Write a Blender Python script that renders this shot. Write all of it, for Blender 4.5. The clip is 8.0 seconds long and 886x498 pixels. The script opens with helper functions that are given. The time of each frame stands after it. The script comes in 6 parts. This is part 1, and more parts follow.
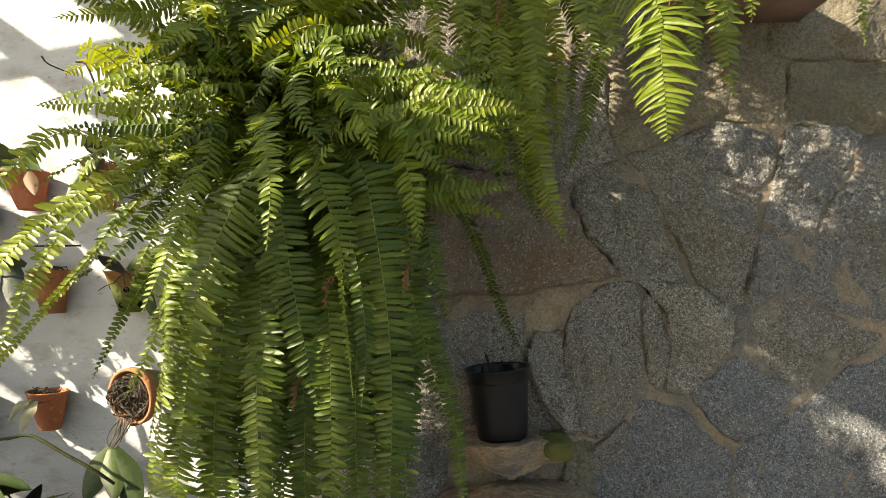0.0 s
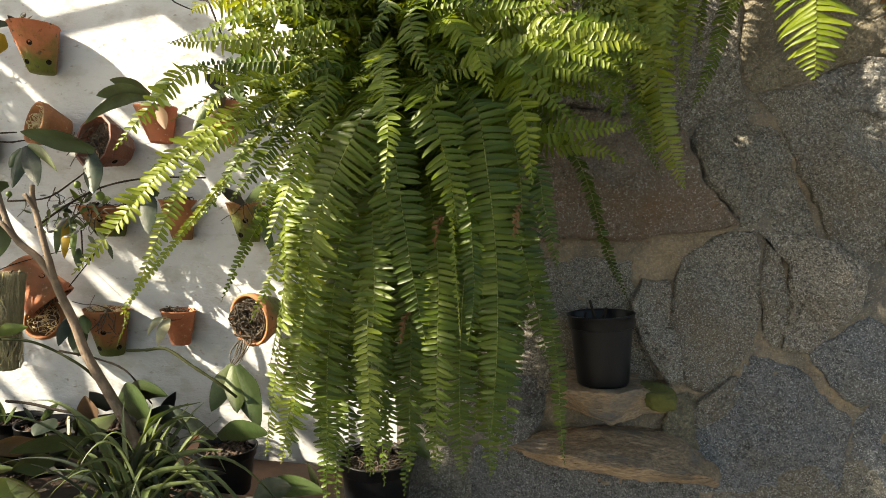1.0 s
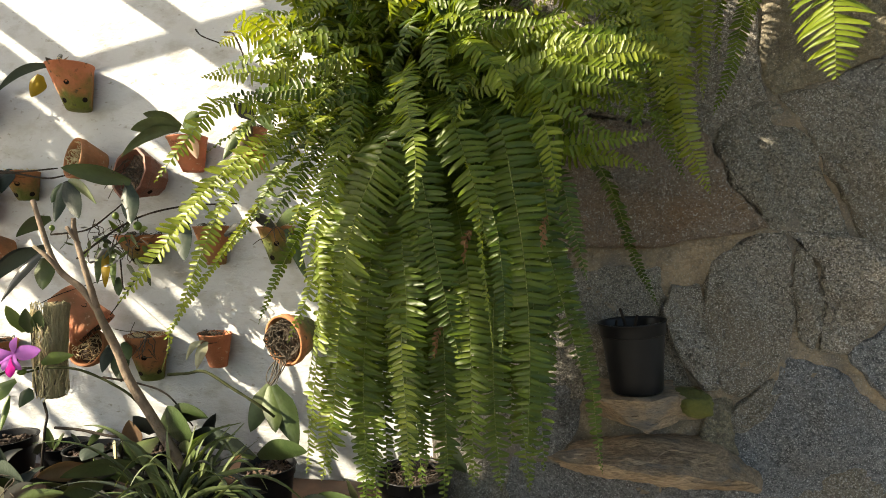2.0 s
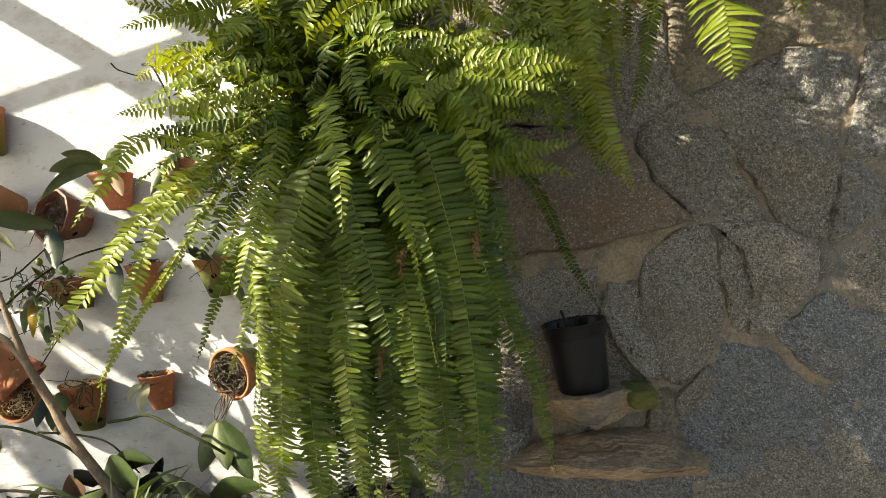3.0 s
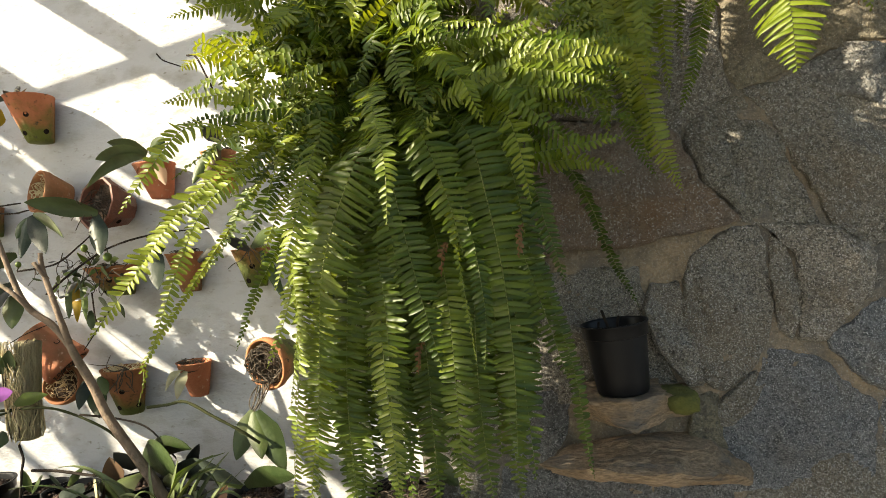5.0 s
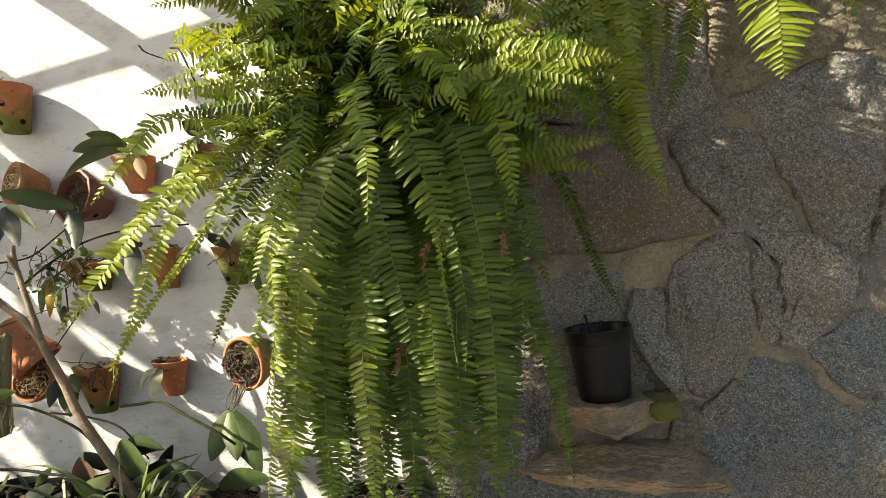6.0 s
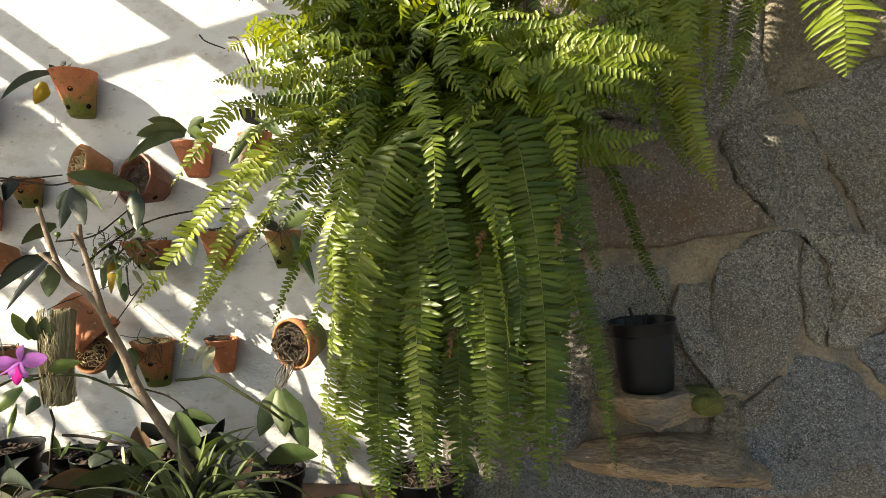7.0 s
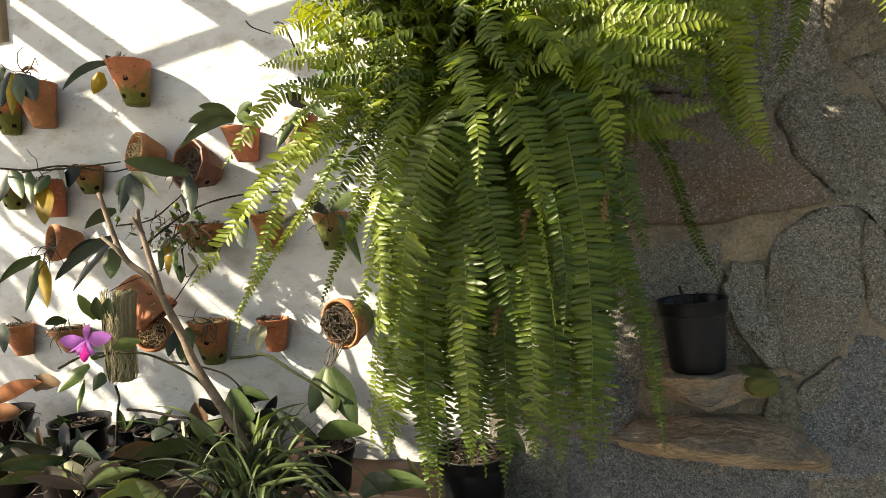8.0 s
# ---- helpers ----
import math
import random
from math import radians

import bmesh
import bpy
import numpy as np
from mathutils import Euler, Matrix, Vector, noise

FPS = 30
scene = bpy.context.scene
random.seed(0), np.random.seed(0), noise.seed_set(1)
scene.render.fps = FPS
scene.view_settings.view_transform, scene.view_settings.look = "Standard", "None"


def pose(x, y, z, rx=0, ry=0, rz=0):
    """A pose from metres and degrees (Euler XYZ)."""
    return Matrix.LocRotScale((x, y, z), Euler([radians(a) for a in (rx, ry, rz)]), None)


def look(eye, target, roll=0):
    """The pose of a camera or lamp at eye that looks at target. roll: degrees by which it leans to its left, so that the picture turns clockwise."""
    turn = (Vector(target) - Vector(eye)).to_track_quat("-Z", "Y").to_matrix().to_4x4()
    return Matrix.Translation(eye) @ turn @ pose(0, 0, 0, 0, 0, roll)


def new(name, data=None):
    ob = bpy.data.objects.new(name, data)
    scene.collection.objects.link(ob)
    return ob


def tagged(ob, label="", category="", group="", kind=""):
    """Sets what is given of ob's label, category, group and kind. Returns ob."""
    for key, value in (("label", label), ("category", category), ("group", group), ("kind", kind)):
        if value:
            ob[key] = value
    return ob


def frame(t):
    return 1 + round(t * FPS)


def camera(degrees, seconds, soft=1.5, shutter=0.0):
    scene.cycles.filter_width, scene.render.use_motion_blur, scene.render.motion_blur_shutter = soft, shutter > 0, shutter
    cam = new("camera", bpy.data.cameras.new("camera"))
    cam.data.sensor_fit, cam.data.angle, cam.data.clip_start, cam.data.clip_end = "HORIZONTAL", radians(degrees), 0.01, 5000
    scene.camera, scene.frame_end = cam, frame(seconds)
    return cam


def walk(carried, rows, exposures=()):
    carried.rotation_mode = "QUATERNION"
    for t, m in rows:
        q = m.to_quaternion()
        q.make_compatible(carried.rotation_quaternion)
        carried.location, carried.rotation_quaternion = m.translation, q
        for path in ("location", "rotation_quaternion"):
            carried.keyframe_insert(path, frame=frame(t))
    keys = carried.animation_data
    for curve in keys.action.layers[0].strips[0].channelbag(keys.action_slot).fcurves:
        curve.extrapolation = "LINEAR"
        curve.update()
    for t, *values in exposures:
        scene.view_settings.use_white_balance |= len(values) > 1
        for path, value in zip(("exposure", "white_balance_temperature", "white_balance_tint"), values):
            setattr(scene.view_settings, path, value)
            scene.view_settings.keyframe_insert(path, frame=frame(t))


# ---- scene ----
cam = camera(72.0, 8.0, soft=0.9)
PATH = [
    (0, (0.007, 0.067, 1.475), (-0.006, 2.065, 1.568), -1.2),
    (0.5, (-0.013, 0.066, 1.474), (-0.191, 2.055, 1.366), 1.0),
    (1, (-0.017, 0.072, 1.478), (-0.337, 2.043, 1.374), 0.9),
    (1.2, (-0.018, 0.072, 1.474), (-0.393, 2.033, 1.368), 0.6),
    (2.3, (-0.02, 0.048, 1.484), (-0.38, 2.015, 1.448), -2.8),
    (2.5, (-0.015, 0.055, 1.485), (-0.324, 2.03, 1.457), -3.7),
    (3, (0.003, 0.049, 1.488), (-0.231, 2.035, 1.458), -6.4),
    (3.5, (0.001, 0.046, 1.485), (-0.186, 2.036, 1.448), -5.6),
    (4, (-0.006, 0.051, 1.486), (-0.243, 2.036, 1.444), -4.5),
    (4.5, (-0.016, 0.055, 1.488), (-0.325, 2.031, 1.45), -4.7),
    (4.7, (-0.018, 0.057, 1.487), (-0.358, 2.027, 1.449), -5.0),
    (5.8, (-0.009, 0.08, 1.487), (-0.308, 2.057, 1.476), -5.3),
    (6, (-0.015, 0.08, 1.481), (-0.302, 2.059, 1.457), -3.9),
    (6.5, (-0.028, 0.061, 1.481), (-0.314, 2.04, 1.447), -3.6),
    (7, (-0.049, 0.042, 1.476), (-0.434, 2.004, 1.432), -2.3),
    (7.5, (-0.047, 0.032, 1.48), (-0.512, 1.977, 1.492), -4.1),
    (8, (-0.048, 0.04, 1.471), (-0.579, 1.966, 1.375), -3.0),
]
walk(cam, [(t, look(eye, target, roll)) for t, eye, target, roll in PATH], [(0.0, 2.18, 7800, 6), (8.0, 2.18, 7800, 6)])

# ==== light ====
SUN_WAY = Vector((1.7, 1.0, -1.24)).normalized()
world = bpy.data.worlds.new("sky")
world.use_nodes = True
scene.world = world
sky = world.node_tree.nodes.new("ShaderNodeTexSky")
sky.sky_type, sky.sun_disc = "NISHITA", False
sky.sun_elevation, sky.sun_rotation = math.asin(-SUN_WAY.z), math.atan2(-SUN_WAY.x, -SUN_WAY.y)
background = world.node_tree.nodes["Background"]
background.inputs["Strength"].default_value = 0.075
world.node_tree.links.new(sky.outputs[0], background.inputs["Color"])
sun = new("sun", bpy.data.lights.new("sun", "SUN"))
sun.data.energy, sun.data.angle, sun.data.color = 4.1, radians(0.5), (1.0, 0.93, 0.82)
sun.matrix_world = look((0, 0, 6), Vector((0, 0, 6)) + SUN_WAY)

# ==== materials ====
def material(name, low, high, scale=12.0, rough=0.7, bump=0.3, grain=120.0, spots=None, spot_scale=6.0, spot_share=0.5, metal=0.0,
             through_light=0.0, vary=0.0, relief=0.004, coat=0.0, gloss=0.5, streak=(1, 1, 1), sharp=0.12, island=False, flecks=None, speck=0.0, rise=None, leaflets=0.0):
    """Two tones in a noise, a third as stains, fine relief; vary: by the object's random number."""
    m = bpy.data.materials.new(name)
    m.use_nodes = True
    n, l = m.node_tree.nodes, m.node_tree.links
    bsdf, out = n["Principled BSDF"], n["Material Output"]
    co = n.new("ShaderNodeTexCoord")
    mp = n.new("ShaderNodeMapping")
    mp.inputs["Scale"].default_value = streak
    geo = n.new("ShaderNodeNewGeometry") if island else n.new("ShaderNodeObjectInfo")
    rnd = geo.outputs["Random Per Island"] if island else geo.outputs["Random"]
    if leaflets:
        each, both = n.new("ShaderNodeNewGeometry"), n.new("ShaderNodeMix")
        both.inputs[0].default_value = leaflets
        l.new(rnd, both.inputs[2])
        l.new(each.outputs["Random Per Island"], both.inputs[3])
        rnd = both.outputs[0]
    l.new(co.outputs["Object"], mp.inputs["Vector"])
    def noisy(sc, detail=6.0, rg=0.6):
        t = n.new("ShaderNodeTexNoise")
        t.noise_dimensions = "4D"
        t.inputs["Scale"].default_value, t.inputs["Detail"].default_value, t.inputs["Roughness"].default_value = sc, detail, rg
        l.new(mp.outputs[0], t.inputs["Vector"])
        off = n.new("ShaderNodeMath")
        off.operation = "MULTIPLY"
        off.inputs[1].default_value = 37.0
        l.new(rnd, off.inputs[0])
        l.new(off.outputs[0], t.inputs["W"])
        return t.outputs["Fac"]
    def ramp(fac, a, b):
        r = n.new("ShaderNodeMapRange")
        r.inputs["From Min"].default_value, r.inputs["From Max"].default_value = a, b
        l.new(fac, r.inputs["Value"])
        return r.outputs["Result"]
    def mix(fac, a, b):
        x = n.new("ShaderNodeMix")
        x.data_type = "RGBA"
        for i, v in ((0, fac), (6, a), (7, b)):
            if isinstance(v, tuple):
                x.inputs[i].default_value = (*v, 1)
            else:
                l.new(v, x.inputs[i])
        return x.outputs[2]
    base = mix(ramp(noisy(scale), 0.35, 0.65), low, high)
    fine = noisy(grain, 4.0, 0.7)
    base = mix(ramp(fine, 0.2, 0.95), base, mix(ramp(fine, 0.3, 0.7), low, high))
    if speck:
        share = n.new("ShaderNodeMath")
        share.operation = "MULTIPLY"
        share.inputs[1].default_value = speck
        share.inputs[0].default_value = 1.0
        base = mix(share.outputs[0], base, mix(ramp(fine, 0.40, 0.60), low, high))
    if spots:
        edge = 0.5 + (0.5 - spot_share) * 0.5
        grown = noisy(spot_scale, 8.0)
        if rise:
            xyz, slope, both = n.new("ShaderNodeSeparateXYZ"), n.new("ShaderNodeMath"), n.new("ShaderNodeMath")
            l.new(co.outputs["Object"], xyz.inputs[0])
            slope.operation, slope.inputs[1].default_value, slope.inputs[2].default_value = "MULTIPLY_ADD", -3.5, 3.5 * rise
            l.new(xyz.outputs["Z"], slope.inputs[0])
            l.new(slope.outputs[0], both.inputs[0])
            l.new(grown, both.inputs[1])
            grown = both.outputs[0]
        base = mix(ramp(grown, edge - sharp / 2, edge + sharp / 2), base, spots)
    if flecks:
        colour, fleck_scale, share = flecks
        base = mix(ramp(noisy(fleck_scale, 2.4, 0.6), 0.65 - share, 0.76 - share), base, colour)
    if vary:
        hsv = n.new("ShaderNodeHueSaturation")
        v = n.new("ShaderNodeMapRange")
        v.inputs["To Min"].default_value, v.inputs["To Max"].default_value = 1 - vary, 1 + vary
        l.new(rnd, v.inputs["Value"])
        l.new(v.outputs[0], hsv.inputs["Value"])
        h = n.new("ShaderNodeMapRange")
        h.inputs["To Min"].default_value, h.inputs["To Max"].default_value = 0.5 + vary * 0.05, 0.5 - vary * 0.05
        l.new(rnd, h.inputs["Value"])
        l.new(h.outputs[0], hsv.inputs["Hue"])
        l.new(base, hsv.inputs["Color"])
        base = hsv.outputs[0]
    l.new(base, bsdf.inputs["Base Color"])
    bsdf.inputs["Metallic"].default_value = metal
    rr = n.new("ShaderNodeMapRange")
    rr.inputs["To Min"].default_value, rr.inputs["To Max"].default_value = max(0.05, rough - 0.12), min(1.0, rough + 0.12)
    l.new(fine, rr.inputs["Value"])
    l.new(rr.outputs[0], bsdf.inputs["Roughness"])
    bsdf.inputs["Specular IOR Level"].default_value = gloss
    bsdf.inputs["Coat Weight"].default_value = coat
    if bump:
        b = n.new("ShaderNodeBump")
        b.inputs["Strength"].default_value, b.inputs["Distance"].default_value = bump, relief
        l.new(fine, b.inputs["Height"])
        b2 = n.new("ShaderNodeBump")
        b2.inputs["Strength"].default_value, b2.inputs["Distance"].default_value = bump, relief * 4
        l.new(noisy(scale * 1.7), b2.inputs["Height"])
        l.new(b.outputs[0], b2.inputs["Normal"])
        l.new(b2.outputs[0], bsdf.inputs["Normal"])
    if through_light:
        tr = n.new("ShaderNodeBsdfTranslucent")
        g = n.new("ShaderNodeMix")
        g.data_type, g.blend_type = "RGBA", "MULTIPLY"
        g.inputs[0].default_value = 1.0
        g.inputs[7].default_value = (1.8, 1.6, 0.6, 1)
        l.new(base, g.inputs[6])
        l.new(g.outputs[2], tr.inputs["Color"])
        sh = n.new("ShaderNodeMixShader")
        sh.inputs[0].default_value = through_light
        l.new(bsdf.outputs[0], sh.inputs[1])
        l.new(tr.outputs[0], sh.inputs[2])
        l.new(sh.outputs[0], out.inputs["Surface"])
    return m


PLASTER = material("white_plaster", (0.425, 0.438, 0.456), (0.475, 0.486, 0.502), 4.0, 0.85, 0.6, 60, (0.325, 0.312, 0.288), 17.0, 0.27, relief=0.006, sharp=0.24, streak=(0.7, 1, 1.3), flecks=((0.27, 0.255, 0.23), 60.0, 0.02))
STONE = material("slate_stone", (0.070, 0.064, 0.054), (0.332, 0.300, 0.244), 9.0, 0.62, 1.0, 170, (0.17, 0.138, 0.100), 4.5, 0.30, vary=0.16, relief=0.024, sharp=0.3, flecks=((0.50, 0.48, 0.45), 300.0, 0.13), speck=0.85)
STONE_BLUE = material("blue_grey_slate", (0.045, 0.050, 0.056), (0.215, 0.222, 0.232), 8.0, 0.58, 1.0, 150, (0.15, 0.135, 0.115), 4.0, 0.26, vary=0.14, relief=0.024, sharp=0.3, flecks=((0.44, 0.45, 0.46), 320.0, 0.12), speck=0.85)
STONE_GRANITE = material("pinkish_granite", (0.068, 0.057, 0.049), (0.350, 0.300, 0.255), 10.0, 0.65, 1.0, 190, (0.20, 0.115, 0.062), 5.0, 0.42, vary=0.08, relief=0.018, sharp=0.3, flecks=((0.46, 0.42, 0.38), 260.0, 0.10), speck=0.6)
STONE_PALE = material("weathered_pale_slate", (0.066, 0.066, 0.062), (0.310, 0.302, 0.285), 7.0, 0.62, 1.0, 120, (0.17, 0.145, 0.115), 5.0, 0.30, vary=0.14, relief=0.030, sharp=0.3, flecks=((0.50, 0.49, 0.47), 280.0, 0.10), speck=0.6)
STONE_DARK = material("dark_olive_slate", (0.072, 0.065, 0.048), (0.290, 0.256, 0.175), 7.0, 0.75, 1.0, 150, (0.11, 0.085, 0.055), 5.0, 0.36, vary=0.12, relief=0.014, sharp=0.3, flecks=((0.34, 0.32, 0.28), 300.0, 0.05), speck=0.5)
LEDGE = material("brown_ledge_stone", (0.12, 0.085, 0.055), (0.36, 0.26, 0.17), 10.0, 0.8, 0.9, 110, (0.10, 0.095, 0.088), 7.0, 0.3, relief=0.006, streak=(0.6, 1, 2.2), gloss=0.25, speck=0.5)
MORTAR = material("mortar", (0.128, 0.098, 0.066), (0.340, 0.256, 0.168), 9.0, 0.9, 0.7, 140, (0.085, 0.083, 0.078), 6.0, 0.5, relief=0.008, sharp=0.3, speck=0.5, flecks=((0.26, 0.24, 0.21), 280.0, 0.08))
MOSS = material("moss", (0.055, 0.060, 0.010), (0.115, 0.112, 0.020), 40.0, 0.95, 0.8, 260, relief=0.003)
CLAY = material("terracotta", (0.27, 0.088, 0.038), (0.43, 0.165, 0.078), 11.0, 0.85, 0.5, 130, (0.13, 0.085, 0.035), 10.0, 0.32, vary=0.2, relief=0.003, sharp=0.3, flecks=((0.46, 0.30, 0.20), 90.0, 0.03))
CLAY_MOSSY = material("mossy_terracotta", (0.26, 0.09, 0.038), (0.40, 0.155, 0.07), 12.0, 0.88, 0.7, 110, (0.085, 0.100, 0.015), 9.0, 0.5, vary=0.2, relief=0.004, sharp=0.2, rise=0.055, flecks=((0.05, 0.045, 0.02), 60.0, 0.06))
CLAY_DARK = material("dark_fired_clay", (0.10, 0.035, 0.022), (0.20, 0.075, 0.045), 18.0, 0.6, 0.5, 110, relief=0.004)
BLACK = material("black_plastic", (0.004, 0.0042, 0.005), (0.009, 0.0095, 0.011), 9.0, 0.38, 0.12, 90, (0.03, 0.028, 0.025), 6.0, 0.06, relief=0.001, sharp=0.3, gloss=0.18)
BARKMIX = material("bark_chips", (0.025, 0.016, 0.011), (0.12, 0.075, 0.045), 60.0, 0.95, 1.0, 200, relief=0.006)
CHIPS = material("loose_bark", (0.016, 0.010, 0.007), (0.060, 0.037, 0.025), 60.0, 0.9, 0.5, 200, island=True, vary=0.4)
ROOT = material("orchid_root", (0.020, 0.015, 0.010), (0.078, 0.058, 0.037), 50.0, 0.8, 0.3, 200)
TWIG = material("twig_bark", (0.010, 0.008, 0.006), (0.034, 0.025, 0.019), 40.0, 0.85, 0.5, 200, gloss=0.15)
STEM = material("stem_bark", (0.10, 0.07, 0.048), (0.21, 0.15, 0.105), 25.0, 0.85, 0.6, 120, (0.10, 0.08, 0.05), 14.0, 0.3)
GREENSTEM = material("green_stem", (0.016, 0.020, 0.007), (0.045, 0.050, 0.018), 40.0, 0.75, 0.2, 160, gloss=0.15)
FIBRE = material("cork_fibre", (0.34, 0.285, 0.16), (0.58, 0.51, 0.31), 40.0, 0.9, 0.3, 150, vary=0.35)
CORK = material("cork_log", (0.20, 0.165, 0.09), (0.48, 0.42, 0.26), 22.0, 0.95, 1.0, 90, (0.20, 0.20, 0.09), 9.0, 0.3, relief=0.01, streak=(3, 3, 0.5))
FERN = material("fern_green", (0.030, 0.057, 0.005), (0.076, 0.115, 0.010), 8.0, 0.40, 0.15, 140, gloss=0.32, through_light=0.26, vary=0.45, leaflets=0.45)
# lighter copy of the fern green, with the light on the right-hand fronds in its colour
FERN_LIT = material("fern_lit_green", (0.058, 0.096, 0.007), (0.128, 0.172, 0.016), 8.0, 0.42, 0.15, 140, gloss=0.30, through_light=0.36, vary=0.36, leaflets=0.45)
# yellow-green of the upper ferns, also painted brightness for sunlit fronds
FERN_YELLOW_LIT = material("fern_yellow_green_lit", (0.098, 0.140, 0.012), (0.185, 0.228, 0.026), 8.0, 0.40, 0.15, 140, through_light=0.36, vary=0.32, leaflets=0.45)
RACHIS = material("fern_rachis", (0.12, 0.16, 0.03), (0.18, 0.19, 0.05), 30.0, 0.5, 0.1, 100)
DEADFERN = material("dead_frond", (0.11, 0.055, 0.022), (0.19, 0.10, 0.042), 30.0, 0.8, 0.2, 100, through_light=0.25)
LEAF = material("orchid_leaf", (0.027, 0.047, 0.014), (0.064, 0.092, 0.030), 9.0, 0.44, 0.25, 60, (0.05, 0.05, 0.025), 12.0, 0.2, gloss=0.30, through_light=0.08, vary=0.35, sharp=0.3)
# lightened olive leaf: soft sheen on the moth orchid put into the colour
LEAF_SHEEN = material("sheen_orchid_leaf", (0.055, 0.078, 0.032), (0.115, 0.145, 0.065), 9.0, 0.42, 0.25, 60, (0.07, 0.065, 0.03), 12.0, 0.2, gloss=0.4, through_light=0.12, vary=0.2, sharp=0.3)
LEAF_GREY = material("dusty_orchid_leaf", (0.018, 0.028, 0.021), (0.050, 0.064, 0.047), 9.0, 0.46, 0.25, 60, (0.055, 0.055, 0.04), 14.0, 0.2, gloss=0.20, through_light=0.06, vary=0.35, sharp=0.3)
LEAF_DARK = material("dark_orchid_leaf", (0.014, 0.016, 0.014), (0.04, 0.042, 0.038), 9.0, 0.35, 0.15, 60, vary=0.2)
LEAF_LIME = material("lime_leaf", (0.06, 0.105, 0.014), (0.12, 0.17, 0.03), 9.0, 0.42, 0.12, 60, through_light=0.3, vary=0.2)
LEAF_YELLOW = material("yellowing_leaf", (0.29, 0.17, 0.004), (0.40, 0.265, 0.007), 9.0, 0.55, 0.15, 60, (0.055, 0.045, 0.008), 9.0, 0.42, through_light=0.2, sharp=0.35, gloss=0.2)
BLADE = material("pale_strap_leaf", (0.060, 0.085, 0.030), (0.120, 0.150, 0.070), 9.0, 0.5, 0.15, 60, through_light=0.2, vary=0.25, gloss=0.25)
LEAF_PALE = material("pale_withered_leaf", (0.26, 0.26, 0.15), (0.42, 0.40, 0.26), 9.0, 0.6, 0.2, 60, (0.14, 0.09, 0.05), 10.0, 0.3, through_light=0.15, sharp=0.3)
LEAF_PINK = material("pinkish_dry_leaf", (0.40, 0.24, 0.19), (0.52, 0.35, 0.28), 9.0, 0.6, 0.15, 60, through_light=0.2)
LEAF_RUST = material("rust_withered_leaf", (0.20, 0.055, 0.016), (0.34, 0.12, 0.035), 9.0, 0.6, 0.25, 60, (0.09, 0.05, 0.02), 8.0, 0.35, through_light=0.15, sharp=0.3)
LEAF_BROWN = material("brown_dry_leaf", (0.075, 0.045, 0.022), (0.16, 0.10, 0.05), 9.0, 0.7, 0.2, 60, through_light=0.1, vary=0.2)
PETAL = material("purple_petal", (0.27, 0.075, 0.36), (0.38, 0.14, 0.46), 14.0, 0.75, 0.1, 80, through_light=0.3, gloss=0.12)
LIP = material("magenta_lip", (0.20, 0.004, 0.10), (0.30, 0.012, 0.17), 14.0, 0.85, 0.1, 80, gloss=0.05)
SHELF = material("brick_red_slab", (0.14, 0.075, 0.05), (0.27, 0.145, 0.10), 8.0, 0.85, 0.5, 120, (0.06, 0.05, 0.042), 5.0, 0.5, sharp=0.3)
PLANK = material("weathered_plank", (0.16, 0.11, 0.075), (0.30, 0.22, 0.15), 12.0, 0.85, 0.5, 120, streak=(0.3, 3, 3))
BEAM = material("pergola_timber", (0.13, 0.08, 0.05), (0.22, 0.15, 0.10), 12.0, 0.8, 0.4, 90, streak=(3, 0.3, 3))
FRAME = material("brown_window_frame", (0.15, 0.11, 0.075), (0.21, 0.16, 0.11), 10.0, 0.6, 0.1, 60)
PANE = material("dark_window_wood", (0.05, 0.03, 0.02), (0.09, 0.055, 0.04), 10.0, 0.5, 0.1, 60)
GROUND = material("terrace_ground", (0.17, 0.165, 0.155), (0.25, 0.245, 0.235), 3.0, 0.9, 0.4, 60, (0.13, 0.125, 0.12), 1.5, 0.4)
# near-black that paints the shade inside the drain holes
HOLE_SHADE = material("hole_shade", (0.008, 0.006, 0.005), (0.016, 0.012, 0.009), 30.0, 0.95, 0.1, 60, gloss=0.1)
LABEL = material("plant_tag", (0.6, 0.6, 0.6), (0.7, 0.7, 0.7), 10.0, 0.6, 0.05, 60)
OFF_VIEW = material("off_view_pale", (0.45, 0.42, 0.38), (0.55, 0.52, 0.47), 6.0, 0.8, 0.2, 60)


# ==== mesh helpers ====
def part(name, bm, mat, parent=None, label="", smooth=True):
    me = bpy.data.meshes.new(name)
    bm.normal_update()
    bm.to_mesh(me)
    bm.free()
    me.materials.append(mat)
    if smooth:
        me.polygons.foreach_set("use_smooth", [True] * len(me.polygons))
    ob = new(name, me)
    if parent:
        ob.parent = parent
        ob.matrix_parent_inverse = Matrix.Identity(4)
    if label:
        tagged(ob, label)
    return ob


def thing(name, label, category, group="", at=(0, 0, 0)):
    ob = new(name)
    ob.empty_display_size = 0.05
    ob.location = at
    return tagged(ob, label, category, group)


def structure(ob, label):
    return tagged(ob, label, kind="structure")


def box_bm(lo, hi, bevel=0.0, bm=None):
    bm = bm or bmesh.new()
    r = bmesh.ops.create_cube(bm, size=1.0)
    lo, hi = Vector(lo), Vector(hi)
    for v in r["verts"]:
        v.co = Vector((a + (b - a) * (c + 0.5) for a, b, c in zip(lo, hi, v.co)))
    if bevel:
        bmesh.ops.bevel(bm, geom=bm.edges[:], offset=bevel, segments=2, affect="EDGES")
    return bm


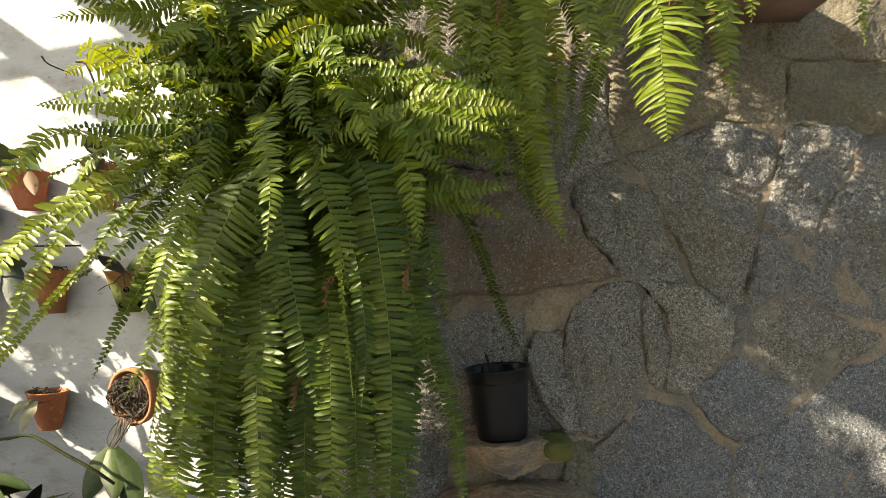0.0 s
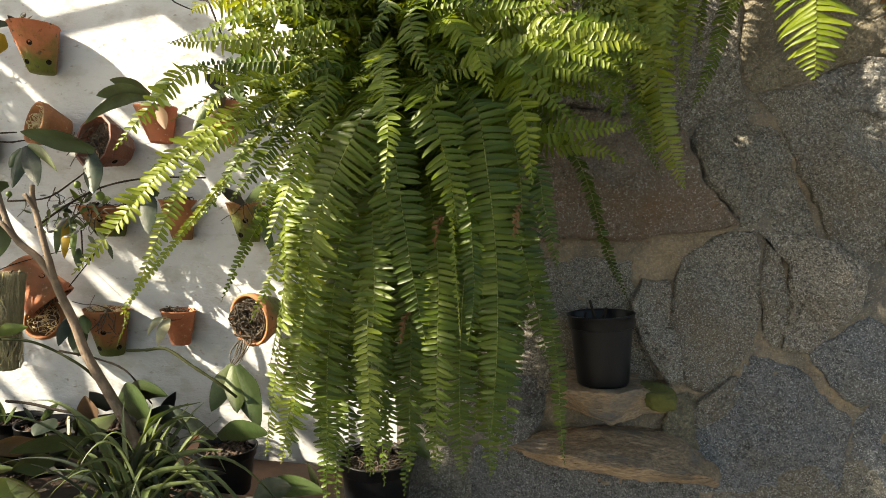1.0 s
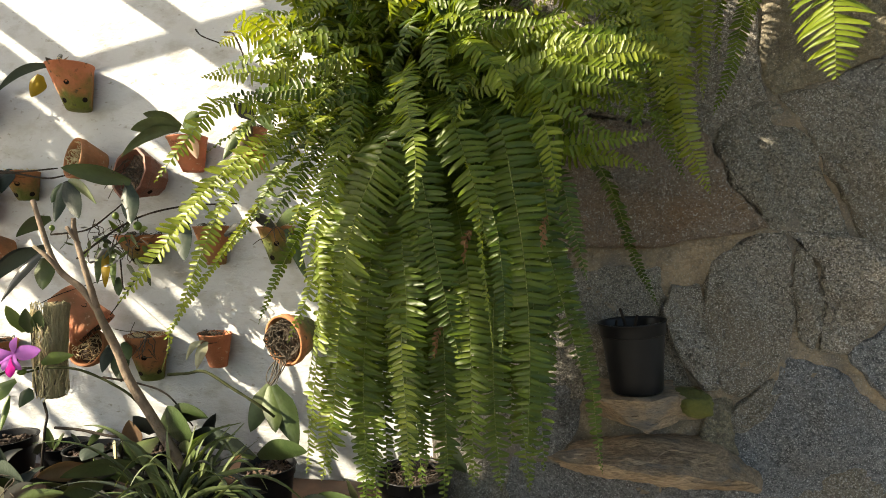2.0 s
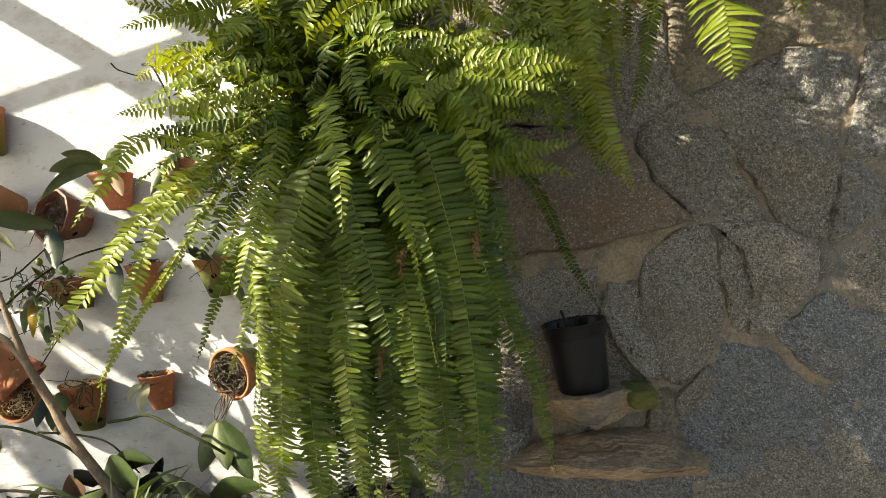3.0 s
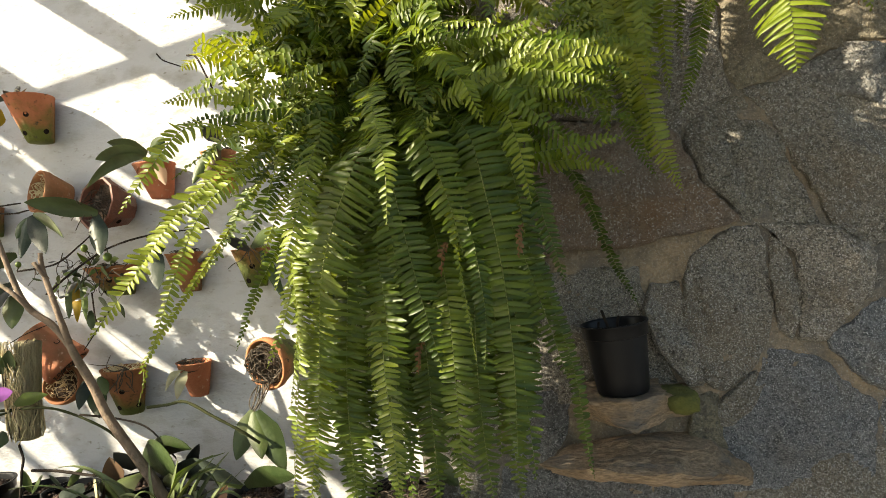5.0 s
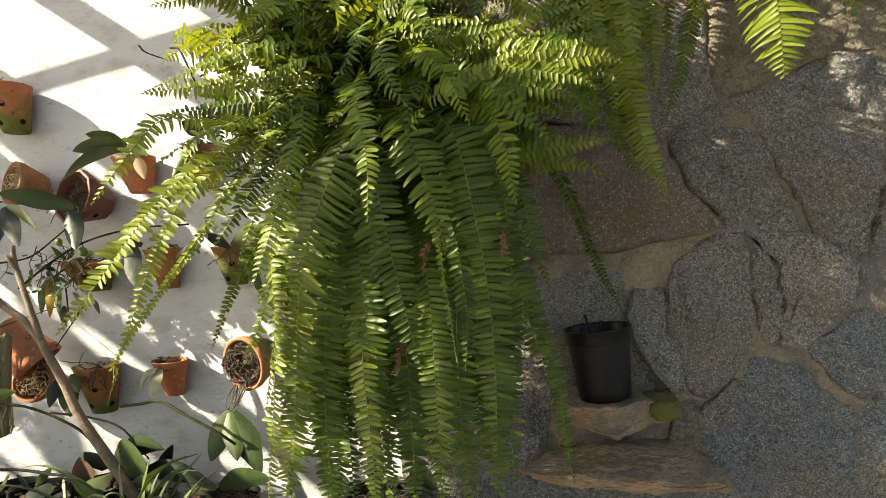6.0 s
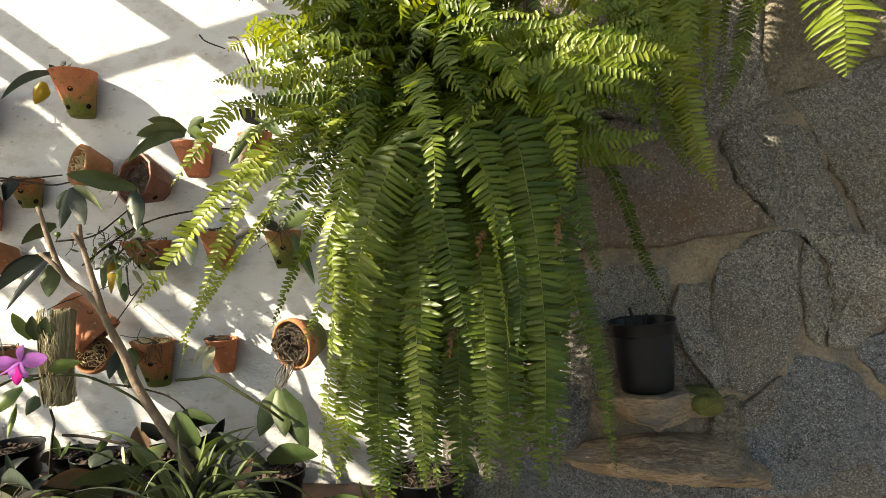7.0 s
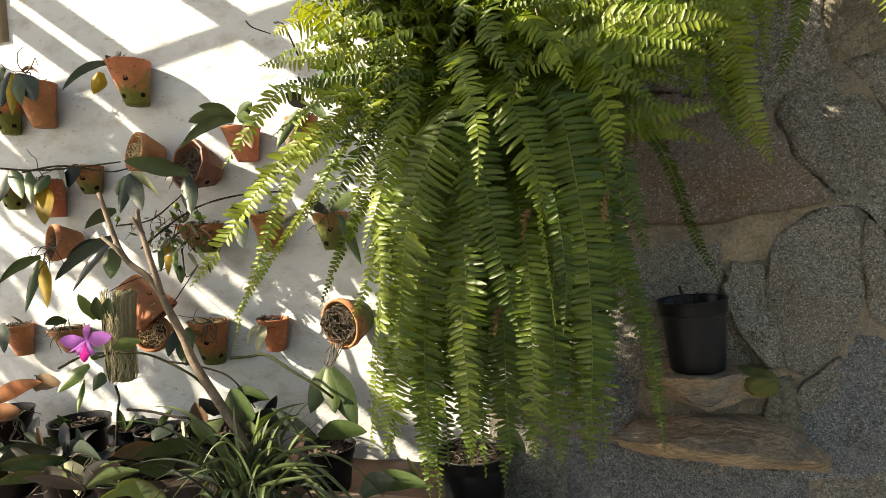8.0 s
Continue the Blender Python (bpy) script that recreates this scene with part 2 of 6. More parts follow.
def beam_bm(a, b, w, h):
    a, b = Vector(a), Vector(b)
    bm = box_bm((0, -w / 2, -h / 2), ((b - a).length, w / 2, h / 2), 0.004)
    bm.transform(Matrix.Translation(a) @ (b - a).to_track_quat("X", "Z").to_matrix().to_4x4())
    return bm


def bezier(p, n):
    """n + 1 points of the Bezier curve with the control points p (three or four)."""
    p = [Vector(q) for q in p]
    out = []
    for i in range(n + 1):
        q, s = p[:], i / n
        while len(q) > 1:
            q = [a.lerp(b, s) for a, b in zip(q, q[1:])]
        out.append(q[0])
    return out


def smooth_line(points, per=6):
    """A smooth line through the points."""
    p = [Vector(q) for q in points]
    p = [2 * p[0] - p[1]] + p + [2 * p[-1] - p[-2]]
    out = []
    for a, b, c, d in zip(p, p[1:], p[2:], p[3:]):
        for i in range(per):
            s = i / per
            out.append(0.5 * (2 * b + (c - a) * s + (2 * a - 5 * b + 4 * c - d) * s * s + (3 * b - a - 3 * c + d) * s ** 3))
    return out + [p[-2]]


def tube(line, r0, r1, sides=7, bm=None, wobble=0.0, rng=None):
    bm = bm or bmesh.new()
    rings, n = [], len(line)
    side = None
    for i, p in enumerate(line):
        t = (line[min(i + 1, n - 1)] - line[max(i - 1, 0)]).normalized()
        side = (side - t * side.dot(t)).normalized() if side else t.orthogonal().normalized()
        up = t.cross(side)
        r = r0 + (r1 - r0) * i / (n - 1)
        if wobble:
            r *= 1 + wobble * (rng.random() - 0.5)
        rings.append([bm.verts.new(p + r * (math.cos(k) * side + math.sin(k) * up)) for k in (2 * math.pi * j / sides for j in range(sides))])
    for a, b in zip(rings, rings[1:]):
        for j in range(sides):
            bm.faces.new((a[j], a[(j + 1) % sides], b[(j + 1) % sides], b[j]))
    bm.faces.new(rings[0][::-1])
    bm.faces.new(rings[-1])
    return bm


def lathe(profile, sides=40, bm=None):
    """A turned body about z from (radius, height) pairs, closed where the radius is 0."""
    bm = bm or bmesh.new()
    rings = []
    for r, z in profile:
        if r < 1e-6:
            rings.append([bm.verts.new((0, 0, z))])
        else:
            rings.append([bm.verts.new((r * math.cos(k), r * math.sin(k), z)) for k in (2 * math.pi * j / sides for j in range(sides))])
    for a, b in zip(rings, rings[1:]):
        for j in range(sides):
            q = (j + 1) % sides
            if len(a) == 1 and len(b) > 1:
                bm.faces.new((a[0], b[q], b[j]))
            elif len(b) == 1 and len(a) > 1:
                bm.faces.new((a[j], a[q], b[0]))
            elif len(a) > 1:
                bm.faces.new((a[j], a[q], b[q], b[j]))
    return bm


def leaf_bm(line, width, side, fold=0.25, thick=0.0008, tip=1.6, base=0.35, bm=None, wave=0.0, rng=None):
    """A strap or oval leaf along a line: two faces, a fold at the midrib, a tapered outline."""
    bm = bm or bmesh.new()
    n, side = len(line), Vector(side)
    rows = []
    for i, p in enumerate(line):
        s = i / (n - 1)
        t = (line[min(i + 1, n - 1)] - line[max(i - 1, 0)]).normalized()
        lat = (side - t * side.dot(t)).normalized()
        up = lat.cross(t)
        w = width / 2 * min(1.0, base + (1 - base) * s / 0.35) * max(0.0, 1 - max(0.0, (s - 0.45) / 0.55) ** tip) ** 0.75
        w = max(w, 0.0006)
        wv = wave * width * math.sin(9 * s + (rng.random() if rng else 0))
        rows.append([[p + lat * w * k + up * (abs(k) * w * fold + o + wv * k) for k in (-1, -0.5, 0, 0.5, 1)] for o in (thick / 2, -thick / 2)])
    v = [[[bm.verts.new(q) for q in layer] for layer in row] for row in rows]
    for a, b in zip(v, v[1:]):
        for k in range(4):
            bm.faces.new((a[0][k], a[0][k + 1], b[0][k + 1], b[0][k]))
            bm.faces.new((a[1][k + 1], a[1][k], b[1][k], b[1][k + 1]))
    return bm


def leaf_between(name, a, b, width, mat, parent, lift=0.15, side=(1, 0, 0), label="", fold=0.25, tip=1.6, base=0.35):
    """A leaf from a to b, bowed upwards by lift of its length, its flat turned as side says."""
    a, b = Vector(a), Vector(b)
    length = (b - a).length
    mid = (a + b) / 2 + Vector((0, -0.3, 1)) * lift * length
    d = (b - a).normalized()
    s = Vector(side)
    if abs(d.dot(s)) > 0.85:
        s = Vector((0, 0.4, 1))
    return part(name, leaf_bm(bezier((a, mid, b), 12), width, s, fold, tip=tip, base=base), mat, parent, label)


# ==== setting ====
WHITE_Y, STONE_Y, CORNER_X, SHELF_Z = 1.66, 1.5, -0.36, 0.79

ground = structure(part("ground", box_bm((-40, -40, -0.3), (40, 40, 0.0)), GROUND), "flat grey concrete paving of the terrace")

WIN = (-2.75, -1.955, 2.14, 3.0)
bm = bmesh.new()
xs, zs = (-5.0, WIN[0], WIN[1], CORNER_X + 0.1), (0, WIN[2], WIN[3], 3.2)
front, back = [[[bm.verts.new((x, y, z)) for z in zs] for x in xs] for y in (WHITE_Y, WHITE_Y + 0.2)]
for i in range(3):
    for k in range(3):
        if (i, k) != (1, 1):
            bm.faces.new((front[i][k], front[i + 1][k], front[i + 1][k + 1], front[i][k + 1]))
            bm.faces.new((back[i][k], back[i][k + 1], back[i + 1][k + 1], back[i + 1][k]))
rim = [(i, 0) for i in range(3)] + [(3, k) for k in range(3)] + [(i, 3) for i in range(3, 0, -1)] + [(0, k) for k in range(3, 0, -1)]
for ring in (rim, ((1, 1), (1, 2), (2, 2), (2, 1))):
    for (a, b), (c, d) in zip(ring, tuple(ring[1:]) + (ring[0],)):
        bm.faces.new((front[a][b], back[a][b], back[c][d], front[c][d]))
bmesh.ops.recalc_face_normals(bm, faces=bm.faces[:])
structure(part("wall_white", bm, PLASTER, smooth=False), "rough white plastered garden wall")
window = structure(new("window_1"), "small window with a brown frame and dark shutter")
for lo, hi in (((WIN[1] - 0.045, WHITE_Y - 0.012, WIN[2]), (WIN[1], WHITE_Y + 0.1, WIN[3])), ((WIN[0], WHITE_Y - 0.012, WIN[2]), (WIN[0] + 0.045, WHITE_Y + 0.1, WIN[3])),
               ((WIN[0] + 0.045, WHITE_Y - 0.012, WIN[2]), (WIN[1] - 0.045, WHITE_Y + 0.1, WIN[2] + 0.045))):
    part("window_frame", box_bm(lo, hi, 0.004), FRAME, window)
part("shutter", box_bm((WIN[0] + 0.045, WHITE_Y + 0.05, WIN[2] + 0.045), (WIN[1] - 0.045, WHITE_Y + 0.08, WIN[3])), PANE, window)


# unseen wall added behind the camera to close off the low sky
structure(part("wall_garden", box_bm((-14.0, -7.2, 0), (14.0, -7.0, 1.3)), OFF_VIEW, smooth=False), "plain low wall added out of view across the terrace")


def clip(poly, p, q):
    """The part of the polygon nearer to p than to q."""
    m, d = (p + q) / 2, q - p
    out = []
    for a, b in zip(poly, poly[1:] + poly[:1]):
        da, db = (a - m).dot(d), (b - m).dot(d)
        if da <= 0:
            out.append(a)
        if da * db < 0:
            out.append(a.lerp(b, da / (da - db)))
    return out


def stone_bm(poly, rng, depth, round_corner=0.010, rough=0.012):
    """A rough-faced flat stone of the outline poly (in x, z), its face towards -y about y = 0."""
    c = sum(poly, Vector((0, 0))) / len(poly)
    edge = []
    for a, b in zip(poly, poly[1:] + poly[:1]):
        n = max(1, int((b - a).length / 0.007))
        edge += [a.lerp(b, i / n) for i in range(n)]
    for _ in range(1):
        edge = [(p * 2 + a + b) / 4 for p, a, b in zip(edge, edge[-1:] + edge[:-1], edge[1:] + edge[:1])]
    k = rng.random() * 50
    edge = [p + (p - c).normalized() * (0.001 + 0.010 * noise.noise((p.x * 20, p.y * 20, k)) + 0.006 * noise.noise((p.x * 60, p.y * 60, k))) for p in edge]
    facets = [(Vector((rng.uniform(-0.30, 0.30), rng.uniform(-0.30, 0.30))), rng.uniform(0.020, 0.036)) for _ in range(8)]
    bm, rings = bmesh.new(), []
    for s, back in ((1.0, 1.0), (1.0, 0.15), (0.985, 0.05), (0.96, 0.0), (0.92, 0), (0.87, 0), (0.81, 0), (0.74, 0), (0.66, 0), (0.57, 0), (0.47, 0), (0.36, 0), (0.24, 0), (0.12, 0)):
        ring = []
        for p in edge:
            q = c + (p - c) * s
            f = noise.fractal((q.x * 7, q.y * 7, k), 0.7, 2.0, 6) * rough + min(o + (q - c).dot(w) for w, o in facets) - 0.010 * max(0.0, 0.12 - abs(noise.noise((q.x * 5, q.y * 5, k + 9)))) / 0.12
            y = depth * back - max(0.003, f) * (1 - back) + (0.006 * max(0, s - 0.95) / 0.05 if back < 0.5 else 0)
            ring.append(bm.verts.new((q.x, y, q.y)))
        rings.append(ring)
    for a, b in zip(rings, rings[1:]):
        for j in range(len(edge)):
            q = (j + 1) % len(edge)
            bm.faces.new((a[j], b[j], b[q], a[q]))
    bm.faces.new(rings[-1][::-1])
    bmesh.ops.recalc_face_normals(bm, faces=bm.faces[:])
    return bm


MASONRY = {"slate": STONE, "granite": STONE_GRANITE, "pale": STONE_PALE, "blue": STONE_BLUE, "dark": STONE_DARK}
rng = random.Random(4)
bm = box_bm((CORNER_X + 0.004, STONE_Y + 0.03, 0), (2.1, STONE_Y + 0.3, 2.75))
face = bmesh.ops.create_grid(bm, x_segments=300, y_segments=320, size=0.5)["verts"]
for v in face:
    x, z = CORNER_X + 0.004 + (v.co.x + 0.5) * (2.1 - CORNER_X - 0.004), (v.co.y + 0.5) * 2.75
    v.co = (x, STONE_Y + 0.003 + 0.010 * noise.fractal((x * 9, z * 9, 5), 0.7, 2.0, 5), z)
bmesh.ops.recalc_face_normals(bm, faces=bm.faces[:])
stone_wall = structure(part("wall_stone", bm, MORTAR, smooth=False), "wall of large irregular grey slate stones in tan mortar")
laid = []


def lay(kind, poly, proud=0.0):
    """Bed one stone of that outline in the mortar, its edges a little bent."""
    bent = []
    for a, b in zip(poly, poly[1:] + poly[:1]):
        n = max(2, int((b - a).length / 0.03))
        bent += [a.lerp(b, i / n) for i in range(n)]
    poly = [v + Vector((noise.noise((v.x * 9, v.y * 9, 3.1)), noise.noise((v.x * 9, v.y * 9, 8.7)))) * 0.012 for v in bent]
    poly = [Vector((max(CORNER_X, v.x), max(0.0, v.y))) for v in poly]
    c = sum(poly, Vector((0, 0))) / len(poly)
    ob = part("stone", stone_bm([v - c for v in poly], rng, 0.03 + proud, rough=rng.uniform(0.012, 0.020)), MASONRY[kind], stone_wall)
    ob.location = (c.x, STONE_Y + rng.uniform(-0.003, 0.005) - proud, c.y)


def laid_stone(kind, *corners, proud=0.0):
    poly = [Vector(c) for c in corners]
    c = sum(poly, Vector((0, 0))) / len(poly)
    laid.append(c)
    lay(kind, [v + (v - c).normalized() * 0.009 for v in poly], proud)


laid_stone("granite", (-0.066, 1.597), (0.010, 1.728), (0.286, 1.675), (0.322, 1.555), (0.401, 1.477), (0.345, 1.459), (0.122, 1.441), (-0.056, 1.432), proud=0.025)
laid_stone("slate", (-0.057, 1.380), (0.107, 1.385), (0.186, 1.378), (0.191, 1.277), (0.204, 1.199), (0.250, 1.108), (0.235, 1.070), (-0.063, 1.076))
laid_stone("slate", (0.211, 1.339), (0.263, 1.338), (0.270, 1.237), (0.303, 1.114), (0.269, 1.114), (0.214, 1.212), (0.193, 1.277))
laid_stone("slate", (0.280, 1.340), (0.297, 1.398), (0.395, 1.453), (0.439, 1.448), (0.455, 1.395), (0.454, 1.298), (0.441, 1.207), (0.415, 1.144), (0.340, 1.088), (0.314, 1.114), (0.279, 1.211))
laid_stone("slate", (0.469, 1.425), (0.507, 1.385), (0.514, 1.296), (0.490, 1.207), (0.465, 1.239), (0.466, 1.336))
laid_stone("slate", (0.447, 1.454), (0.582, 1.430), (0.653, 1.369), (0.663, 1.304), (0.560, 1.208), (0.503, 1.206), (0.525, 1.309), (0.518, 1.394))
laid_stone("slate", (0.334, 1.721), (0.427, 1.739), (0.495, 1.624), (0.534, 1.531), (0.569, 1.441), (0.424, 1.470), (0.338, 1.555), (0.314, 1.641))
laid_stone("slate", (0.436, 1.745), (0.540, 1.767), (0.682, 1.693), (0.746, 1.658), (0.721, 1.540), (0.693, 1.403), (0.656, 1.382), (0.593, 1.441), (0.550, 1.544), (0.502, 1.644))
laid_stone("pale", (0.554, 1.780), (0.648, 1.826), (0.789, 1.793), (0.778, 1.724), (0.743, 1.672), (0.683, 1.702), (0.573, 1.753))
laid_stone("pale", (0.816, 1.806), (0.951, 1.811), (0.984, 1.786), (0.943, 1.701), (0.868, 1.579), (0.790, 1.578), (0.754, 1.592), (0.799, 1.710))
laid_stone("pale", (0.742, 1.566), (0.850, 1.566), (0.857, 1.501), (0.799, 1.431), (0.721, 1.390), (0.701, 1.397))
laid_stone("pale", (0.884, 1.570), (1.001, 1.752), (1.186, 1.782), (1.161, 1.361), (0.973, 1.355), (0.871, 1.393), (0.817, 1.427), (0.867, 1.495))
laid_stone("slate", (0.700, 1.358), (0.800, 1.408), (0.927, 1.350), (1.017, 1.323), (0.942, 1.262), (0.823, 1.200), (0.722, 1.273), (0.668, 1.304))
laid_stone("blue", (0.680, 1.278), (0.803, 1.195), (0.755, 1.127), (0.666, 1.083), (0.567, 1.177), (0.567, 1.195))
laid_stone("blue", (0.446, 1.184), (0.530, 1.162), (0.579, 1.102), (0.650, 1.055), (0.633, 0.860), (0.313, 0.866), (0.339, 1.036), (0.411, 1.099))
laid_stone("blue", (0.670, 1.060), (0.828, 1.172), (0.948, 1.249), (1.185, 1.322), (1.157, 0.851), (0.653, 0.860))
laid_stone("dark", (0.408, 1.954), (0.601, 1.967), (0.811, 1.965), (0.795, 1.811), (0.662, 1.839), (0.548, 1.791), (0.427, 1.756), (0.398, 1.853))
laid_stone("dark", (0.829, 1.964), (1.197, 1.958), (1.187, 1.798), (0.993, 1.797), (0.952, 1.822), (0.822, 1.817))
laid_stone("dark", (0.800, 2.197), (1.238, 2.200), (1.224, 1.971), (0.790, 1.979))
laid_stone("dark", (0.416, 2.206), (0.784, 2.197), (0.777, 1.982), (0.601, 1.981), (0.408, 1.968))
laid_stone("slate", (0.028, 1.970), (0.385, 1.961), (0.384, 1.853), (0.407, 1.752), (0.320, 1.721), (0.293, 1.688), (0.023, 1.741))
laid_stone("blue", (-0.163, 0.938), (0.138, 0.897), (0.345, 0.877), (0.347, 0.706), (-0.188, 0.720))
laid_stone("slate", (0.347, 1.073), (0.455, 1.161), (0.465, 1.141), (0.360, 1.020), (0.334, 1.015))
laid_stone("dark", (0.284, 1.078), (0.335, 1.081), (0.324, 0.997), (0.352, 0.942), (0.281, 0.921), (0.264, 1.001))
laid_stone("blue", (-0.115, 1.125), (0.008, 1.094), (-0.006, 1.021), (-0.061, 0.944), (-0.142, 0.950))
# the rest of the wall, in stones of the same size
def within(p):
    return -0.10 < p.x < 1.22 and 0.86 < p.y < 2.10


others = [Vector((-0.5 + 0.27 * i + rng.uniform(-0.07, 0.07), 0.1 + 0.25 * j + rng.uniform(-0.06, 0.06))) for i in range(10) for j in range(11)]
others = [p for p in others if not within(p)]
for p in others:
    poly = [Vector((CORNER_X, 0)), Vector((2.1, 0)), Vector((2.1, 2.75)), Vector((CORNER_X, 2.75))]
    for q in others + laid:
        if q is not p and poly:
            poly = clip(poly, p, q)
    if len(poly) > 2:
        c = sum(poly, Vector((0, 0))) / len(poly)
        lay("slate", [c + (v - c) * max(0.5, 1 - 0.008 / max(0.03, (v - c).length)) for v in poly])

# the overhead timber that throws the bands of shade
pergola = thing("pergola", "timber pergola with narrow rafters over the terrace", "pergola")
for x in (-3.2, -2.68, -2.50, -2.0, -1.62, -0.32, 0.35, 1.0):
    part("rafter", beam_bm((x, -2.6, 2.75), (x, WHITE_Y - 0.02, 2.75), 0.055, 0.06), BEAM, pergola)
part("cross_beam", beam_bm((-4.6, 0.868, 2.70), (1.4, 1.503, 2.70), 0.03, 0.03), BEAM, pergola)
for x in (-4.4, 1.8):
    part("post", beam_bm((x, -2.4, 0), (x, -2.4, 2.66), 0.1, 0.1), BEAM, pergola)
# unseen boards and slats, added to shade the fern, stone wall and shelf
part("awning_boards", box_bm((-1.75, -2.5, 2.785), (0.3, 0.02, 2.81)), OFF_VIEW, pergola)
part("awning_boards", box_bm((-1.24, 0.30, 2.785), (-0.85, 0.55, 2.81)), OFF_VIEW, pergola)
part("awning_boards", box_bm((-0.846, 0.204, 2.785), (-0.60, 0.50, 2.81)), OFF_VIEW, pergola)
part("awning_boards", box_bm((-1.54, 0.32, 2.785), (-1.244, 0.55, 2.81)), OFF_VIEW, pergola)
for x in (-3.58, -3.05):
    part("awning_slat", box_bm((x, -2.5, 2.785), (x + 0.08, -0.04, 2.80), 0.002), BEAM, pergola)


def sheet_bm(outline, z0, z1):
    """A flat sheet of that outline."""
    bm = bmesh.new()
    low, high = [[bm.verts.new((x, y, z)) for x, y in outline] for z in (z0, z1)]
    bm.faces.new(low[::-1])
    bm.faces.new(high)
    for i in range(len(outline)):
        k = (i + 1) % len(outline)
        bm.faces.new((low[i], low[k], high[k], high[i]))
    bmesh.ops.recalc_face_normals(bm, faces=bm.faces[:])
    return bm


def slanting(a0, a1, y0, y1):
    return ((a0 + 1.7 * y0, y0), (a1 + 1.7 * y0, y0), (a1 + 1.7 * y1, y1), (a0 + 1.7 * y1, y1))


# unseen sheets added over the rafters as shade, gaps cut where sun should land
for outline in (slanting(-2.06, -1.965, -0.62, 0.04), slanting(-1.96, -1.88, -0.62, -0.25), ((-2.929, -0.620), (-2.754, -0.620), (-2.354, -0.385), (-2.217, -0.280), (-1.890, -0.030), (-1.773, 0.060)), ((-2.227, -0.310), (-1.479, 0.130), (-1.651, 0.130), (-1.866, -0.030), (-2.193, -0.280)), slanting(-1.695, -1.56, -0.62, 0.08),
                slanting(-1.55, -1.43, -0.62, -0.32), slanting(-1.55, -1.43, -0.17, 0.0), ((-2.47, -0.62), (-1.70, -0.62), (-1.70, -0.165)), slanting(-2.80, -2.42, -0.14, 0.13), slanting(-2.30, -2.18, -0.17, -0.05),
                slanting(-1.96, -1.88, -0.13, 0.13), slanting(-2.14, -1.965, 0.045, 0.15), ((-1.36, 0.05), (-1.08, 0.20), (-1.08, 0.296), (-1.36, 0.296))):
    part("reed_mat", sheet_bm(outline, 2.815, 2.825), BEAM, pergola)
# long leaves out of view over the timber, added to dapple the white wall
creeper = thing("creeper", "unseen leaves added over the pergola timber to dapple the white wall", "creeper")
q, bm = random.Random(17), bmesh.new()
for i in range(230):
    x = q.uniform(-4.8, -3.4) if i % 4 else q.uniform(-3.4, -2.78)
    o = Vector((x, q.uniform(-0.15 if x < -3.4 else 0.5, 0.98 if x < -3.05 else 0.84), q.uniform(2.70, 2.84)))
    d = Vector((q.uniform(-0.7, 0.5), -1, q.uniform(-0.4, 0.2))).normalized() * q.uniform(0.13, 0.34)
    leaf_bm(bezier((o - d / 2, o + Vector((0, 0, 0.02)), o + d / 2), 5), q.uniform(0.045, 0.09), d.cross(Vector((0, 0, 1))), 0.15, bm=bm)
tagged(part("foliage", bm, LEAF, creeper), "long leaves added as shade casters", kind="stuff")
for a, b in (((-4.8, 0.75, 2.79), (-2.75, 0.55, 2.79)), ((-4.8, 0.2, 2.79), (-2.75, 0.35, 2.79))):
    part("runner", tube(smooth_line((a, (-3.8, 0.5, 2.80), b), 8), 0.008, 0.005), TWIG, creeper)
part("eaves_beam", beam_bm((-4.6, -2.4, 2.66), (2.2, -2.4, 2.66), 0.09, 0.1), BEAM, pergola)

# slab along the foot of the white wall
slab = tagged(part("plant_shelf", box_bm((-3.2, 1.02, SHELF_Z - 0.06), (CORNER_X - 0.01, WHITE_Y - 0.004, SHELF_Z), 0.008), SHELF), "brick-red slab shelf under the white wall", "shelf")
part("slab_end", box_bm((CORNER_X - 0.01, 1.02, SHELF_Z - 0.062), (-0.16, STONE_Y - 0.03, SHELF_Z - 0.002), 0.008), SHELF, slab)
for x in (-3.0, -1.7, -0.5):
    part("pier", box_bm((x, 1.15, 0), (x + 0.12, 1.55, SHELF_Z - 0.06), 0.006), SHELF, slab)

# ledge stones in the stone wall
rng = random.Random(11)
ledge = structure(new("ledge"), "brown rough stones that jut from the stone wall")
def split_rock(points, rng, parent, amp=0.006, cuts=5):
    """An angular split stone: the hull of a few corners, its faces broken up in layers."""
    bm = bmesh.new()
    for p in points:
        bm.verts.new(p)
    r = bmesh.ops.convex_hull(bm, input=bm.verts[:])
    bmesh.ops.delete(bm, geom=list({v for v in r["geom_interior"] if isinstance(v, bmesh.types.BMVert)}), context="VERTS")
    for _ in range(2):
        bmesh.ops.subdivide_edges(bm, edges=bm.edges[:], cuts=cuts, use_grid_fill=True)
    bmesh.ops.triangulate(bm, faces=bm.faces[:])
    k = rng.random() * 40
    for v in bm.verts:
        q = v.co * 10
        step = noise.noise((q.x * 0.5, q.y * 0.5, q.z * 3 + k))
        v.co += Vector((0, -1, 0.35)) * amp * 1.4 * (round(step * 4) / 4) + noise.noise_vector((q.x * 1.2, q.y * 1.2, q.z * 3 + k)) * amp + noise.noise_vector(q * 4) * amp * 0.35
    return part("ledge_stone", bm, LEDGE, parent, smooth=False)


